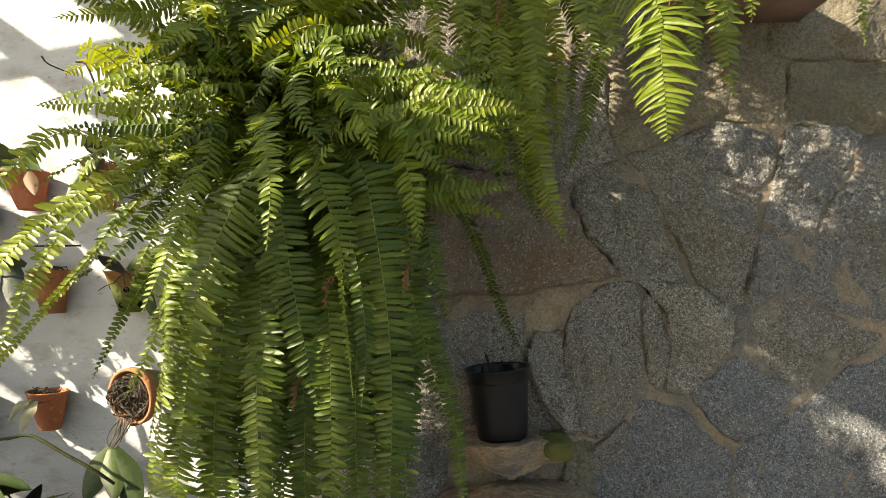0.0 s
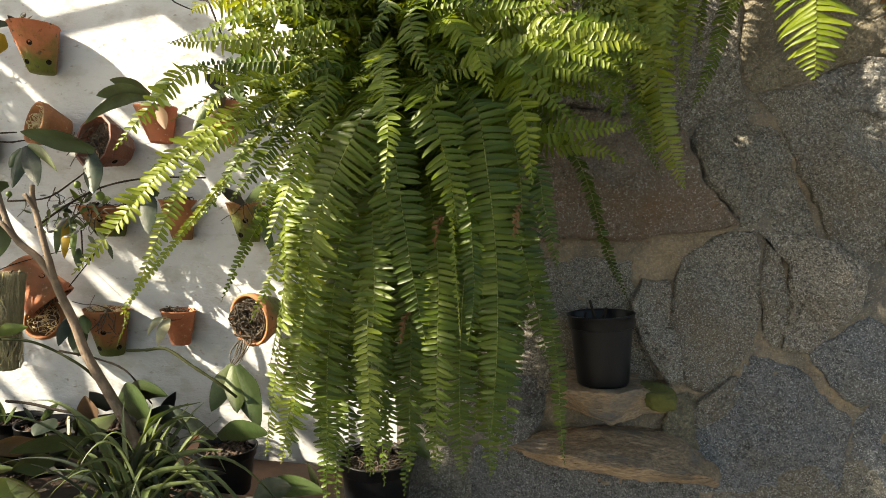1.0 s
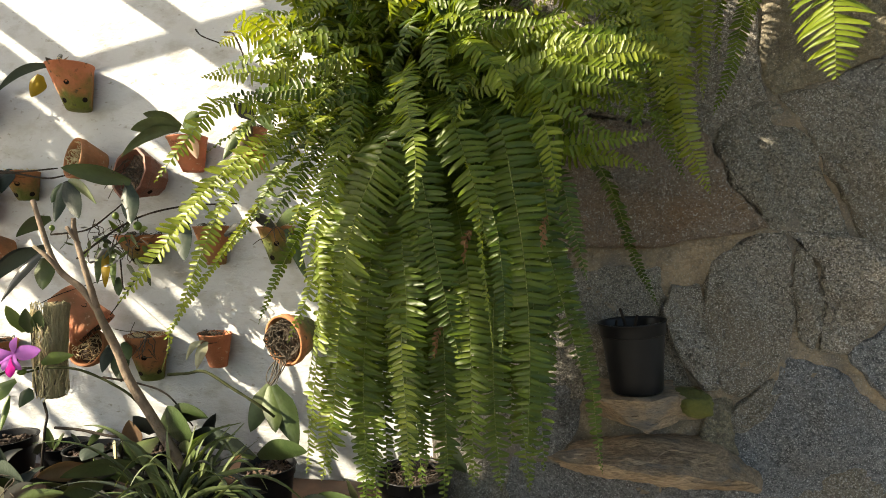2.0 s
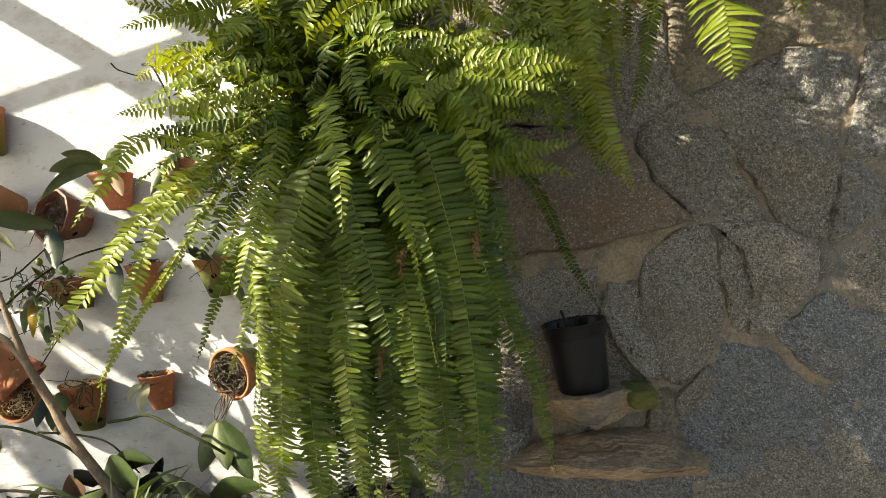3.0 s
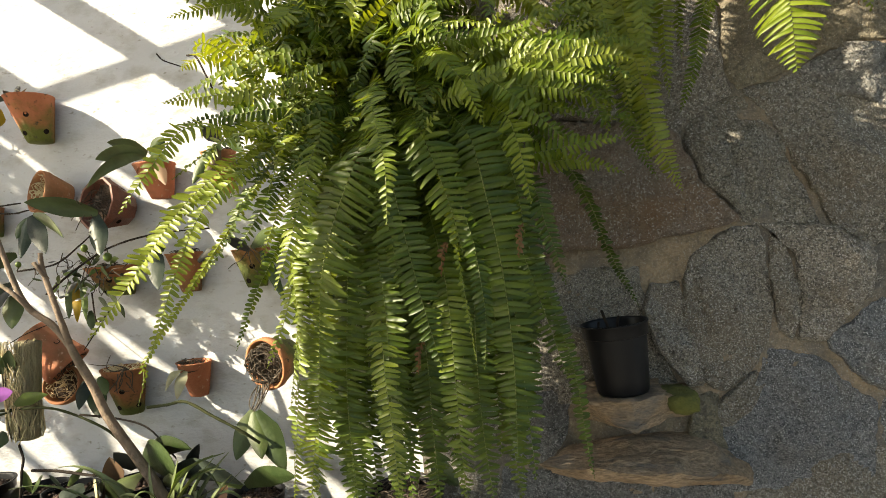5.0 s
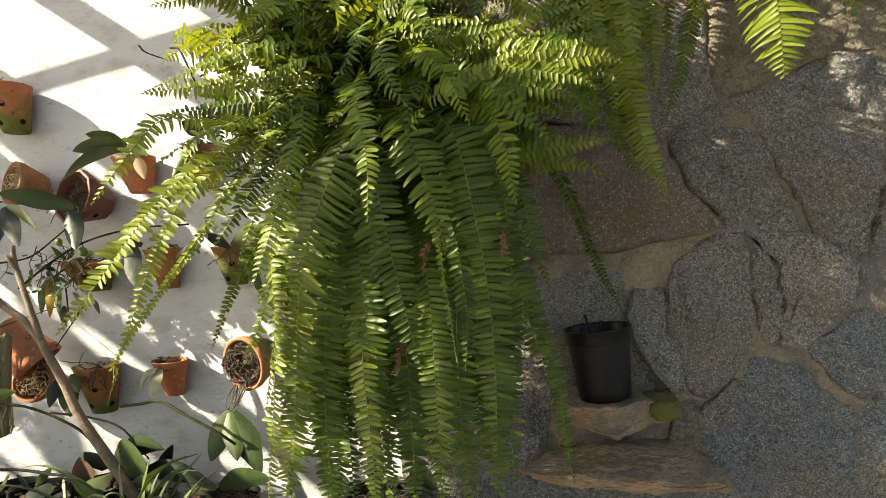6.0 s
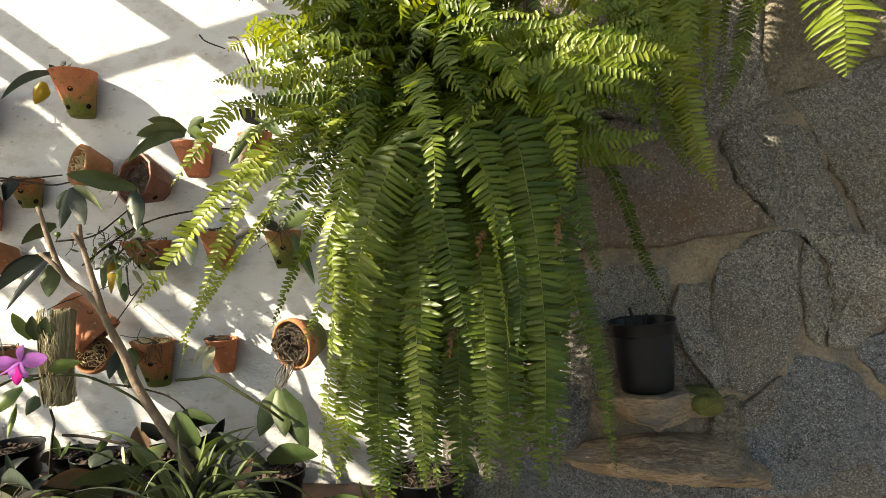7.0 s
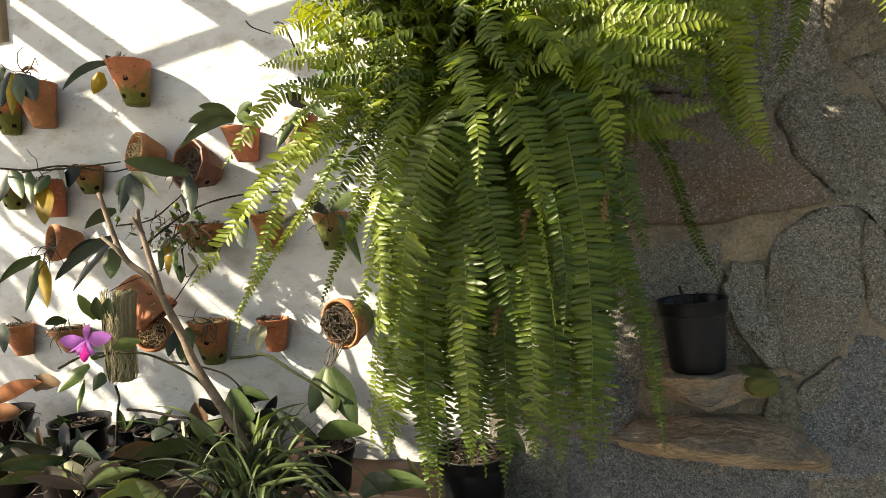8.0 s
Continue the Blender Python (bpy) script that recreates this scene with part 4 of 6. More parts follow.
trained(((-0.636, 0.920, 1.353), (-0.641, 0.910, 1.320), (-0.652, 0.900, 1.274)), 0.018, FERN_YELLOW_LIT, 0.70)
trained(((-0.292, 0.980, 1.632), (-0.331, 0.970, 1.545), (-0.365, 0.970, 1.450), (-0.395, 1.000, 1.302), (-0.435, 1.040, 1.062)), 0.101, FERN, 0.10)
trained(((-0.249, 1.000, 1.604), (-0.232, 0.980, 1.512), (-0.214, 0.980, 1.406), (-0.193, 1.000, 1.282)), 0.081, FERN, -0.15)
trained(((-0.161, 0.980, 1.568), (-0.150, 0.960, 1.490), (-0.140, 0.950, 1.397), (-0.131, 0.940, 1.307)), 0.022, FERN_YELLOW_LIT, 1.10)
trained(((-0.121, 0.980, 1.647), (-0.100, 0.970, 1.554), (-0.084, 0.980, 1.425), (-0.081, 1.000, 1.283), (-0.088, 1.000, 1.140)), 0.091, FERN, 0.05)
trained(((-0.133, 1.000, 1.506), (-0.118, 0.970, 1.419), (-0.114, 0.960, 1.360), (-0.122, 0.960, 1.289)), 0.047, FERN, 0.10)
trained(((-0.069, 1.000, 1.676), (-0.045, 0.960, 1.616), (-0.038, 0.950, 1.573), (-0.032, 0.950, 1.526)), 0.058, FERN_LIT, 0.00)
trained(((-0.096, 1.000, 1.731), (-0.041, 0.960, 1.682), (-0.006, 0.950, 1.644), (0.024, 0.950, 1.610)), 0.052, FERN_LIT, 0.10)
trained(((-0.169, 1.000, 1.778), (-0.121, 0.950, 1.721), (-0.101, 0.930, 1.677), (-0.088, 0.930, 1.641)), 0.054, FERN_LIT, 0.00)
trained(((-0.072, 1.050, 1.613), (-0.009, 1.050, 1.612), (0.054, 1.050, 1.618), (0.120, 1.060, 1.623)), 0.050, FERN_LIT, 0.10)
trained(((-0.151, 1.000, 1.702), (-0.086, 0.980, 1.721), (-0.038, 0.970, 1.736), (0.011, 0.970, 1.760)), 0.037, FERN_YELLOW_LIT, 0.45)
trained(((-0.056, 1.050, 1.730), (0.008, 1.020, 1.741), (0.056, 1.020, 1.757), (0.109, 1.020, 1.775)), 0.041, FERN_YELLOW_LIT, 0.40)
trained(((-0.028, 1.120, 1.608), (0.038, 1.100, 1.600), (0.083, 1.100, 1.585), (0.119, 1.100, 1.570)), 0.043, FERN_LIT, 0.20)
trained(((0.024, 1.250, 1.619), (0.075, 1.300, 1.530), (0.108, 1.340, 1.430), (0.162, 1.370, 1.310)), 0.036, FERN, 0.30)
trained(((-0.039, 1.080, 1.576), (-0.016, 1.060, 1.499), (-0.002, 1.050, 1.448), (0.009, 1.050, 1.397)), 0.044, FERN, 0.10)
trained(((-0.100, 1.080, 1.571), (-0.060, 1.080, 1.464), (-0.033, 1.080, 1.368), (0.000, 1.100, 1.235)), 0.080, FERN, 0.00)
trained(((-0.065, 1.140, 1.503), (-0.023, 1.140, 1.381), (0.013, 1.150, 1.237), (0.023, 1.170, 1.120), (0.033, 1.180, 1.033)), 0.041, FERN, 0.20)
trained(((-0.130, 1.060, 1.525), (-0.143, 1.060, 1.357), (-0.149, 1.080, 1.181), (-0.142, 1.100, 1.027)), 0.088, FERN, -0.10)
trained(((-0.181, 1.020, 1.437), (-0.174, 1.000, 1.295), (-0.178, 1.020, 1.163), (-0.180, 1.050, 1.053)), 0.076, FERN, 0.10)
trained(((-0.285, 1.020, 1.498), (-0.276, 1.000, 1.371), (-0.286, 1.020, 1.239), (-0.297, 1.050, 1.048)), 0.086, FERN, 0.00)
trained(((-0.241, 1.080, 1.437), (-0.229, 1.060, 1.284), (-0.234, 1.080, 1.163), (-0.236, 1.100, 1.031)), 0.084, FERN, 0.10)
trained(((-0.340, 1.040, 1.492), (-0.348, 1.020, 1.371), (-0.368, 1.040, 1.216), (-0.371, 1.060, 1.043)), 0.076, FERN, -0.10)
trained(((-0.401, 1.020, 1.496), (-0.418, 1.000, 1.377), (-0.446, 1.020, 1.242), (-0.483, 1.050, 1.057)), 0.061, FERN_YELLOW_LIT, 0.20)
trained(((-0.397, 1.050, 1.370), (-0.414, 1.030, 1.239), (-0.431, 1.030, 1.143), (-0.453, 1.050, 1.048)), 0.071, FERN_YELLOW_LIT, 0.10)
trained(((-0.287, 1.000, 1.317), (-0.280, 0.990, 1.192), (-0.280, 1.000, 1.061)), 0.056, FERN_YELLOW_LIT, 0.10)
trained(((-0.420, 1.000, 1.488), (-0.411, 0.970, 1.381), (-0.442, 0.980, 1.235)), 0.049, FERN_YELLOW_LIT, 0.20)
trained(((-0.106, 1.120, 1.307), (-0.106, 1.130, 1.165), (-0.097, 1.150, 1.005)), 0.079, FERN, 0.00)
trained(((-0.195, 0.980, 1.667), (-0.169, 0.950, 1.600), (-0.150, 0.950, 1.532), (-0.139, 0.960, 1.463)), 0.083, FERN, 0.00)
trained(((-0.227, 1.000, 1.798), (-0.210, 0.950, 1.739), (-0.195, 0.930, 1.703), (-0.171, 0.930, 1.672)), 0.060, FERN, 0.00)
trained(((-0.318, 1.020, 1.648), (-0.286, 1.000, 1.607), (-0.254, 0.980, 1.514), (-0.249, 0.990, 1.425)), 0.075, FERN, 0.00)
trained(((-0.274, 0.980, 1.687), (-0.281, 0.940, 1.678), (-0.288, 0.920, 1.660)), 0.029, FERN_YELLOW_LIT, 0.30, rooted=False)
trained(((-0.192, 0.980, 1.640), (-0.172, 0.950, 1.655), (-0.156, 0.940, 1.673)), 0.028, FERN_YELLOW_LIT, 0.40, rooted=False)
trained(((-0.369, 1.050, 1.763), (-0.356, 1.000, 1.685), (-0.371, 1.000, 1.614)), 0.056, FERN, 0.20)
trained(((-0.339, 1.020, 1.613), (-0.361, 1.000, 1.540), (-0.401, 1.000, 1.460), (-0.428, 1.020, 1.337)), 0.067, FERN, 0.10)
trained(((-0.071, 1.020, 1.723), (-0.018, 1.000, 1.705), (0.029, 0.990, 1.692), (0.065, 0.980, 1.675)), 0.056, FERN_LIT, 0.10)
trained(((-0.041, 1.030, 1.745), (0.019, 1.010, 1.725), (0.069, 1.000, 1.709), (0.094, 1.000, 1.689)), 0.056, FERN_LIT, 0.20)
trained(((-0.027, 1.040, 1.766), (0.040, 1.020, 1.745), (0.099, 1.020, 1.743), (0.136, 1.020, 1.730)), 0.054, FERN_YELLOW_LIT, 0.20)
trained(((-0.009, 1.060, 1.789), (0.055, 1.040, 1.777), (0.118, 1.040, 1.771), (0.156, 1.040, 1.753)), 0.054, FERN_LIT, 0.20)
trained(((-0.055, 1.060, 1.709), (-0.005, 1.050, 1.688), (0.044, 1.050, 1.669)), 0.050, FERN_LIT, 0.20)
trained(((0.050, 1.080, 1.745), (0.098, 1.070, 1.735), (0.145, 1.070, 1.713)), 0.050, FERN_LIT, 0.30)
trained(((-0.018, 1.100, 1.767), (0.045, 1.100, 1.718), (0.099, 1.100, 1.703)), 0.054, FERN_LIT, 0.10)
trained(((-0.052, 1.120, 1.698), (0.006, 1.120, 1.692), (0.063, 1.120, 1.692)), 0.055, FERN_LIT, 0.10)
trained(((-0.104, 1.050, 1.689), (-0.078, 1.030, 1.638), (-0.056, 1.020, 1.563), (-0.048, 1.030, 1.483)), 0.072, FERN, 0.00)
trained(((-0.158, 1.040, 1.692), (-0.147, 1.000, 1.631), (-0.133, 1.000, 1.568)), 0.076, FERN, 0.00)
trained(((-0.253, 1.000, 1.819), (-0.263, 0.960, 1.764), (-0.290, 0.950, 1.722)), 0.054, FERN, 0.10)
trained(((-0.178, 1.000, 1.845), (-0.149, 0.970, 1.797), (-0.107, 0.960, 1.764)), 0.049, FERN_LIT, 0.20)
trained(((-0.453, 1.040, 1.673), (-0.497, 1.020, 1.626), (-0.525, 1.000, 1.584)), 0.040, FERN, 0.30)
trained(((-0.168, 1.000, 1.730), (-0.180, 0.960, 1.687), (-0.179, 0.960, 1.645)), 0.051, FERN, 0.10)
trained(((-0.230, 1.020, 1.814), (-0.134, 0.990, 1.815), (-0.063, 0.980, 1.797)), 0.040, FERN_YELLOW_LIT, 0.40)
trained(((-0.188, 1.040, 1.806), (-0.085, 1.020, 1.795), (-0.010, 1.000, 1.795)), 0.041, FERN_LIT, 0.40)
trained(((-0.154, 1.050, 1.777), (-0.086, 1.040, 1.812), (-0.034, 1.040, 1.847)), 0.040, FERN_YELLOW_LIT, 0.50)
trained(((-0.221, 1.030, 1.852), (-0.132, 1.000, 1.857), (-0.053, 1.000, 1.865)), 0.040, FERN_LIT, 0.40)
trained(((-0.294, 1.020, 1.848), (-0.264, 0.990, 1.879), (-0.215, 0.980, 1.895)), 0.044, FERN_YELLOW_LIT, 0.40)
trained(((-0.356, 1.030, 1.841), (-0.372, 1.000, 1.869), (-0.378, 1.000, 1.915)), 0.043, FERN, 0.50)
trained(((-0.122, 1.080, 1.754), (-0.047, 1.060, 1.732), (0.020, 1.060, 1.711)), 0.047, FERN_LIT, 0.30)
trained(((-0.097, 1.100, 1.727), (-0.022, 1.090, 1.703), (0.041, 1.080, 1.667)), 0.048, FERN_LIT, 0.30)
trained(((-0.321, 1.030, 1.790), (-0.369, 1.000, 1.778), (-0.439, 1.000, 1.744)), 0.044, FERN, 0.40)
trained(((-0.336, 1.030, 1.717), (-0.374, 1.000, 1.705), (-0.434, 1.000, 1.674)), 0.040, FERN, 0.40)
trained(((-0.349, 1.030, 1.671), (-0.388, 1.000, 1.643), (-0.449, 1.000, 1.602)), 0.040, FERN, 0.40)
trained(((-0.093, 1.080, 1.760), (0.001, 1.060, 1.762), (0.093, 1.060, 1.742)), 0.045, FERN_YELLOW_LIT, 0.30)
trained(((-0.087, 1.100, 1.741), (0.008, 1.080, 1.729), (0.107, 1.080, 1.721)), 0.048, FERN_LIT, 0.20)
trained(((-0.073, 1.080, 1.786), (0.020, 1.060, 1.790), (0.104, 1.060, 1.817)), 0.043, FERN_YELLOW_LIT, 0.30)
trained(((-0.062, 1.100, 1.829), (0.033, 1.080, 1.839), (0.115, 1.080, 1.850)), 0.044, FERN_YELLOW_LIT, 0.30)
trained(((-0.080, 1.120, 1.715), (0.006, 1.100, 1.696), (0.088, 1.100, 1.664)), 0.049, FERN_LIT, 0.20)
trained(((-0.101, 1.080, 1.780), (-0.014, 1.060, 1.812), (0.052, 1.060, 1.862)), 0.043, FERN_LIT, 0.30)
trained(((-0.057, 1.120, 1.762), (0.047, 1.100, 1.753), (0.134, 1.100, 1.762)), 0.047, FERN_LIT, 0.20)
trained(((-0.031, 1.160, 1.734), (0.056, 1.140, 1.711), (0.135, 1.140, 1.692)), 0.047, FERN_LIT, 0.20)
trained(((-0.074, 1.140, 1.684), (0.004, 1.120, 1.659), (0.077, 1.120, 1.618)), 0.047, FERN_LIT, 0.20)
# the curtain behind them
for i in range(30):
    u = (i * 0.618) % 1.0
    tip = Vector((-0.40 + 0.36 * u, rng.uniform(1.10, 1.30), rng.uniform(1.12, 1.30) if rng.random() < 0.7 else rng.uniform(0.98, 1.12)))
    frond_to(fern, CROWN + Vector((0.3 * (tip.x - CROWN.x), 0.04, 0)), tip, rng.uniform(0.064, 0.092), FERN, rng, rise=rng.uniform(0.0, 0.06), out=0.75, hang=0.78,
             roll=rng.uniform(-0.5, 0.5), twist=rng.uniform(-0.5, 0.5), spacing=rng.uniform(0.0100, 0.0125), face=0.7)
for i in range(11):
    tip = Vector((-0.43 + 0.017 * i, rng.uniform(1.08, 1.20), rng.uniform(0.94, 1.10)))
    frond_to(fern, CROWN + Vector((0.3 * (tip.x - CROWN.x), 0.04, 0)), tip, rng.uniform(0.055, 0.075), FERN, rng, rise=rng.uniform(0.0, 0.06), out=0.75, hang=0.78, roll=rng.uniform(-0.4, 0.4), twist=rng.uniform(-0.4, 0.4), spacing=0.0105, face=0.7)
# upright and spreading fronds of the crown
for i in range(32):
    a = radians(rng.uniform(165, 385))
    reach = rng.uniform(0.15, 0.5) * (0.72 if math.cos(a) < -0.2 else 1.0)
    tip = CROWN + Vector((math.cos(a) * reach * 1.1, math.sin(a) * reach * 0.6, rng.uniform(-0.02, 0.42)))
    tip.y = min(tip.y, 1.40)
    frond_to(fern, CROWN + Vector((rng.uniform(-0.08, 0.08), 0, 0)), tip, rng.uniform(0.055, 0.085), FERN if rng.random() < 0.6 else FERN_YELLOW_LIT, rng, rise=rng.uniform(0.12, 0.30), out=0.45, hang=1.1, roll=rng.uniform(-0.6, 0.6))
for i in range(80):
    a = radians(rng.uniform(120, 420))
    o = CROWN + Vector((rng.uniform(-0.15, 0.15), rng.uniform(-0.16, 0.04), rng.uniform(-0.16, 0.06)))
    tip = o + Vector((math.cos(a) * rng.uniform(0.06, 0.2), math.sin(a) * rng.uniform(0.05, 0.16), rng.uniform(-0.12, 0.20)))
    tip.y = min(tip.y, 1.42)
    frond_to(fern, o, tip, rng.uniform(0.030, 0.055), FERN if rng.random() < 0.7 else FERN_YELLOW_LIT, rng, rise=rng.uniform(0.06, 0.16), out=0.5, hang=0.9, roll=rng.uniform(-0.8, 0.8), spacing=0.0085)

for i in range(14):
    tip = CROWN + Vector((rng.uniform(-0.22, 0.34), rng.uniform(-0.05, 0.18), rng.uniform(0.25, 0.48)))
    tip.y = min(tip.y, 1.42)
    frond_to(fern, CROWN + Vector((rng.uniform(-0.05, 0.08), 0.05, 0)), tip, rng.uniform(0.06, 0.085), FERN if rng.random() < 0.5 else FERN_YELLOW_LIT, rng, rise=rng.uniform(0.2, 0.36), out=0.3, hang=1.15, roll=rng.uniform(-0.6, 0.6), spacing=0.011)

# extra fronds above the view, added to keep sun off the stone wall
for i in range(16):
    tip = Vector((rng.uniform(-0.20, 0.12), rng.uniform(1.12, 1.36), rng.uniform(2.08, 2.36)))
    frond_to(fern, CROWN + Vector((rng.uniform(-0.05, 0.08), 0.05, 0)), tip, rng.uniform(0.06, 0.09), FERN if rng.random() < 0.5 else FERN_YELLOW_LIT, rng, rise=rng.uniform(0.2, 0.3), out=0.3, hang=1.1, roll=rng.uniform(-0.6, 0.6), spacing=0.012)

# second and third fern, on the shelf above
SHELF2_Z = 2.10
HANGING_CROWN = Vector((0.10, 1.25, 2.40))
upper = tagged(part("upper_shelf", box_bm((0.52, STONE_Y - 0.20, SHELF2_Z - 0.035), (0.86, STONE_Y + 0.02, SHELF2_Z), 0.006), SHELF), "brick-red slab shelf high on the stone wall", "shelf")
UPPER = [
    (HANGING_CROWN, "yellow-green fern spilling over from a hanging pot", [
        ((0.250, 1.050, 1.796), 0.075), ((0.131, 1.200, 1.889), 0.08), ((0.079, 1.200, 1.934), 0.08), ((0.179, 1.330, 1.661), 0.055), ((0.044, 1.150, 1.883), 0.07),
        ((-0.038, 1.200, 1.958), 0.07), ((0.003, 1.220, 1.888), 0.065), ((0.189, 1.300, 1.605), 0.05), ((0.119, 1.280, 1.656), 0.055),
        ((0.181, 1.150, 1.729), 0.06), ((0.127, 1.250, 1.987), 0.07)]),
    (Vector((0.62, 1.35, SHELF2_Z + 0.10)), "pale fern with thin fronds on a high shelf", [
        ((0.552, 1.200, 1.804), 0.07), ((0.465, 1.150, 1.842), 0.06), ((0.765, 1.150, 1.876), 0.05), ((0.499, 1.100, 1.883), 0.07), ((0.590, 1.200, 1.943), 0.06)])]
for crown, label, tips in UPPER:
    f2 = thing("shelf_fern", label, "fern")
    bm = lathe([(0, 0), (0.07, 0), (0.075, 0.004), (0.10, 0.105), (0.105, 0.12), (0.09, 0.12), (0.08, 0.10), (0, 0.10)], 36)
    foot = Vector((crown.x, crown.y + 0.03, crown.z - 0.11 if crown.x < 0.5 else SHELF2_Z))
    bm.transform(Matrix.Translation(foot))
    part("fern_pot", bm, CLAY, f2, "terracotta pot")
    if crown.x < 0.5:
        for a in (90, 210, 330):
            rim = foot + Vector((0.1 * math.cos(radians(a)), 0.1 * math.sin(radians(a)), 0.115))
            part("hanger_wire", tube([rim, rim.lerp(Vector((crown.x, crown.y, 2.73)), 0.5), Vector((crown.x, crown.y, 2.73))], 0.0015, 0.0015, 5), PANE, f2)
    for tip, w in tips:
        frond_to(f2, crown, tip, w, FERN_YELLOW_LIT, rng, rise=0.06, out=0.8, hang=0.8, roll=rng.uniform(-0.2, 0.2), spacing=0.0098 if w > 0.1 else 0.0100, face=0.9)
    for i in range(5 if crown.x < 0.5 else 4):
        a = radians(rng.uniform(180, 370))
        tip = crown + Vector((math.cos(a) * rng.uniform(0.15, 0.3), math.sin(a) * 0.22, rng.uniform(-0.28, 0.3)))
        tip.y = min(tip.y, 1.4)
        frond_to(f2, crown, tip, rng.uniform(0.055, 0.075), FERN_YELLOW_LIT, rng, rise=rng.uniform(0.06, 0.2), out=0.7, hang=0.8, roll=rng.uniform(-0.4, 0.4))

    if crown.x < 0.5:
        hanging = f2
trained(((0.156, 1.200, 1.836), (0.187, 1.260, 1.735), (0.212, 1.300, 1.642), (0.263, 1.360, 1.542)), 0.078, FERN_YELLOW_LIT, 0.10, plant=hanging, crown=HANGING_CROWN)
trained(((0.217, 1.200, 1.950), (0.230, 1.240, 1.882), (0.231, 1.260, 1.815), (0.235, 1.280, 1.713)), 0.050, FERN_YELLOW_LIT, 0.20, plant=hanging, crown=HANGING_CROWN)
trained(((0.329, 1.300, 1.957), (0.323, 1.360, 1.869), (0.311, 1.380, 1.796), (0.279, 1.400, 1.704)), 0.053, FERN_LIT, 0.40, plant=hanging, crown=HANGING_CROWN)
trained(((0.341, 1.000, 1.895), (0.337, 0.980, 1.815), (0.338, 0.970, 1.741), (0.339, 0.970, 1.672)), 0.108, FERN_LIT, 0.10, plant=hanging, crown=HANGING_CROWN, pitch=0.0078)
trained(((0.294, 1.080, 1.888), (0.276, 1.060, 1.842), (0.252, 1.050, 1.785)), 0.050, FERN_YELLOW_LIT, 0.10, plant=hanging, crown=HANGING_CROWN)
trained(((0.153, 1.200, 1.938), (0.162, 1.240, 1.849), (0.149, 1.260, 1.760)), 0.067, FERN_YELLOW_LIT, 0.20, plant=hanging, crown=HANGING_CROWN)
trained(((0.103, 1.200, 1.935), (0.131, 1.220, 1.867), (0.118, 1.240, 1.801)), 0.061, FERN_LIT, 0.30, plant=hanging, crown=HANGING_CROWN)
trained(((0.181, 1.200, 1.924), (0.195, 1.220, 1.849), (0.189, 1.240, 1.783)), 0.066, FERN_YELLOW_LIT, 0.20, plant=hanging, crown=HANGING_CROWN)
trained(((0.042, 1.200, 1.942), (0.069, 1.200, 1.887), (0.087, 1.200, 1.844)), 0.060, FERN_YELLOW_LIT, 0.20, plant=hanging, crown=HANGING_CROWN)
trained(((0.116, 1.180, 1.855), (0.145, 1.220, 1.761), (0.159, 1.250, 1.682)), 0.055, FERN_YELLOW_LIT, 0.30, plant=hanging, crown=HANGING_CROWN)
trained(((0.141, 1.240, 1.830), (0.189, 1.300, 1.710), (0.206, 1.340, 1.602)), 0.055, FERN_LIT, 0.30, plant=hanging, crown=HANGING_CROWN)
trained(((0.179, 1.260, 1.917), (0.181, 1.300, 1.811), (0.187, 1.320, 1.714)), 0.052, FERN_LIT, 0.40, plant=hanging, crown=HANGING_CROWN)
trained(((0.213, 1.280, 1.899), (0.213, 1.310, 1.788), (0.220, 1.330, 1.691)), 0.050, FERN_YELLOW_LIT, 0.40, plant=hanging, crown=HANGING_CROWN)
trained(((0.283, 1.300, 1.963), (0.272, 1.320, 1.884), (0.275, 1.330, 1.798)), 0.043, FERN_LIT, 0.50, plant=hanging, crown=HANGING_CROWN)
trained(((0.097, 1.220, 1.818), (0.120, 1.240, 1.737), (0.112, 1.260, 1.666)), 0.056, FERN_LIT, 0.20, plant=hanging, crown=HANGING_CROWN)
trained(((0.056, 1.180, 1.841), (0.093, 1.200, 1.772), (0.121, 1.220, 1.711)), 0.052, FERN_LIT, 0.20, plant=hanging, crown=HANGING_CROWN)
trained(((0.077, 1.160, 1.892), (0.122, 1.160, 1.827), (0.161, 1.180, 1.799)), 0.050, FERN_YELLOW_LIT, 0.30, plant=hanging, crown=HANGING_CROWN)
trained(((-0.011, 1.140, 1.895), (0.034, 1.120, 1.844), (0.081, 1.120, 1.829)), 0.046, FERN_YELLOW_LIT, 0.30, plant=hanging, crown=HANGING_CROWN)
trained(((-0.079, 1.120, 1.886), (-0.042, 1.100, 1.836), (-0.014, 1.100, 1.824)), 0.043, FERN_YELLOW_LIT, 0.30, plant=hanging, crown=HANGING_CROWN)
trained(((0.154, 1.300, 1.747), (0.175, 1.340, 1.651), (0.218, 1.360, 1.569)), 0.049, FERN_LIT, 0.30, plant=hanging, crown=HANGING_CROWN)
trained(((0.094, 1.200, 1.700), (0.140, 1.220, 1.684), (0.181, 1.240, 1.647)), 0.044, FERN_LIT, 0.30, plant=hanging, crown=HANGING_CROWN)

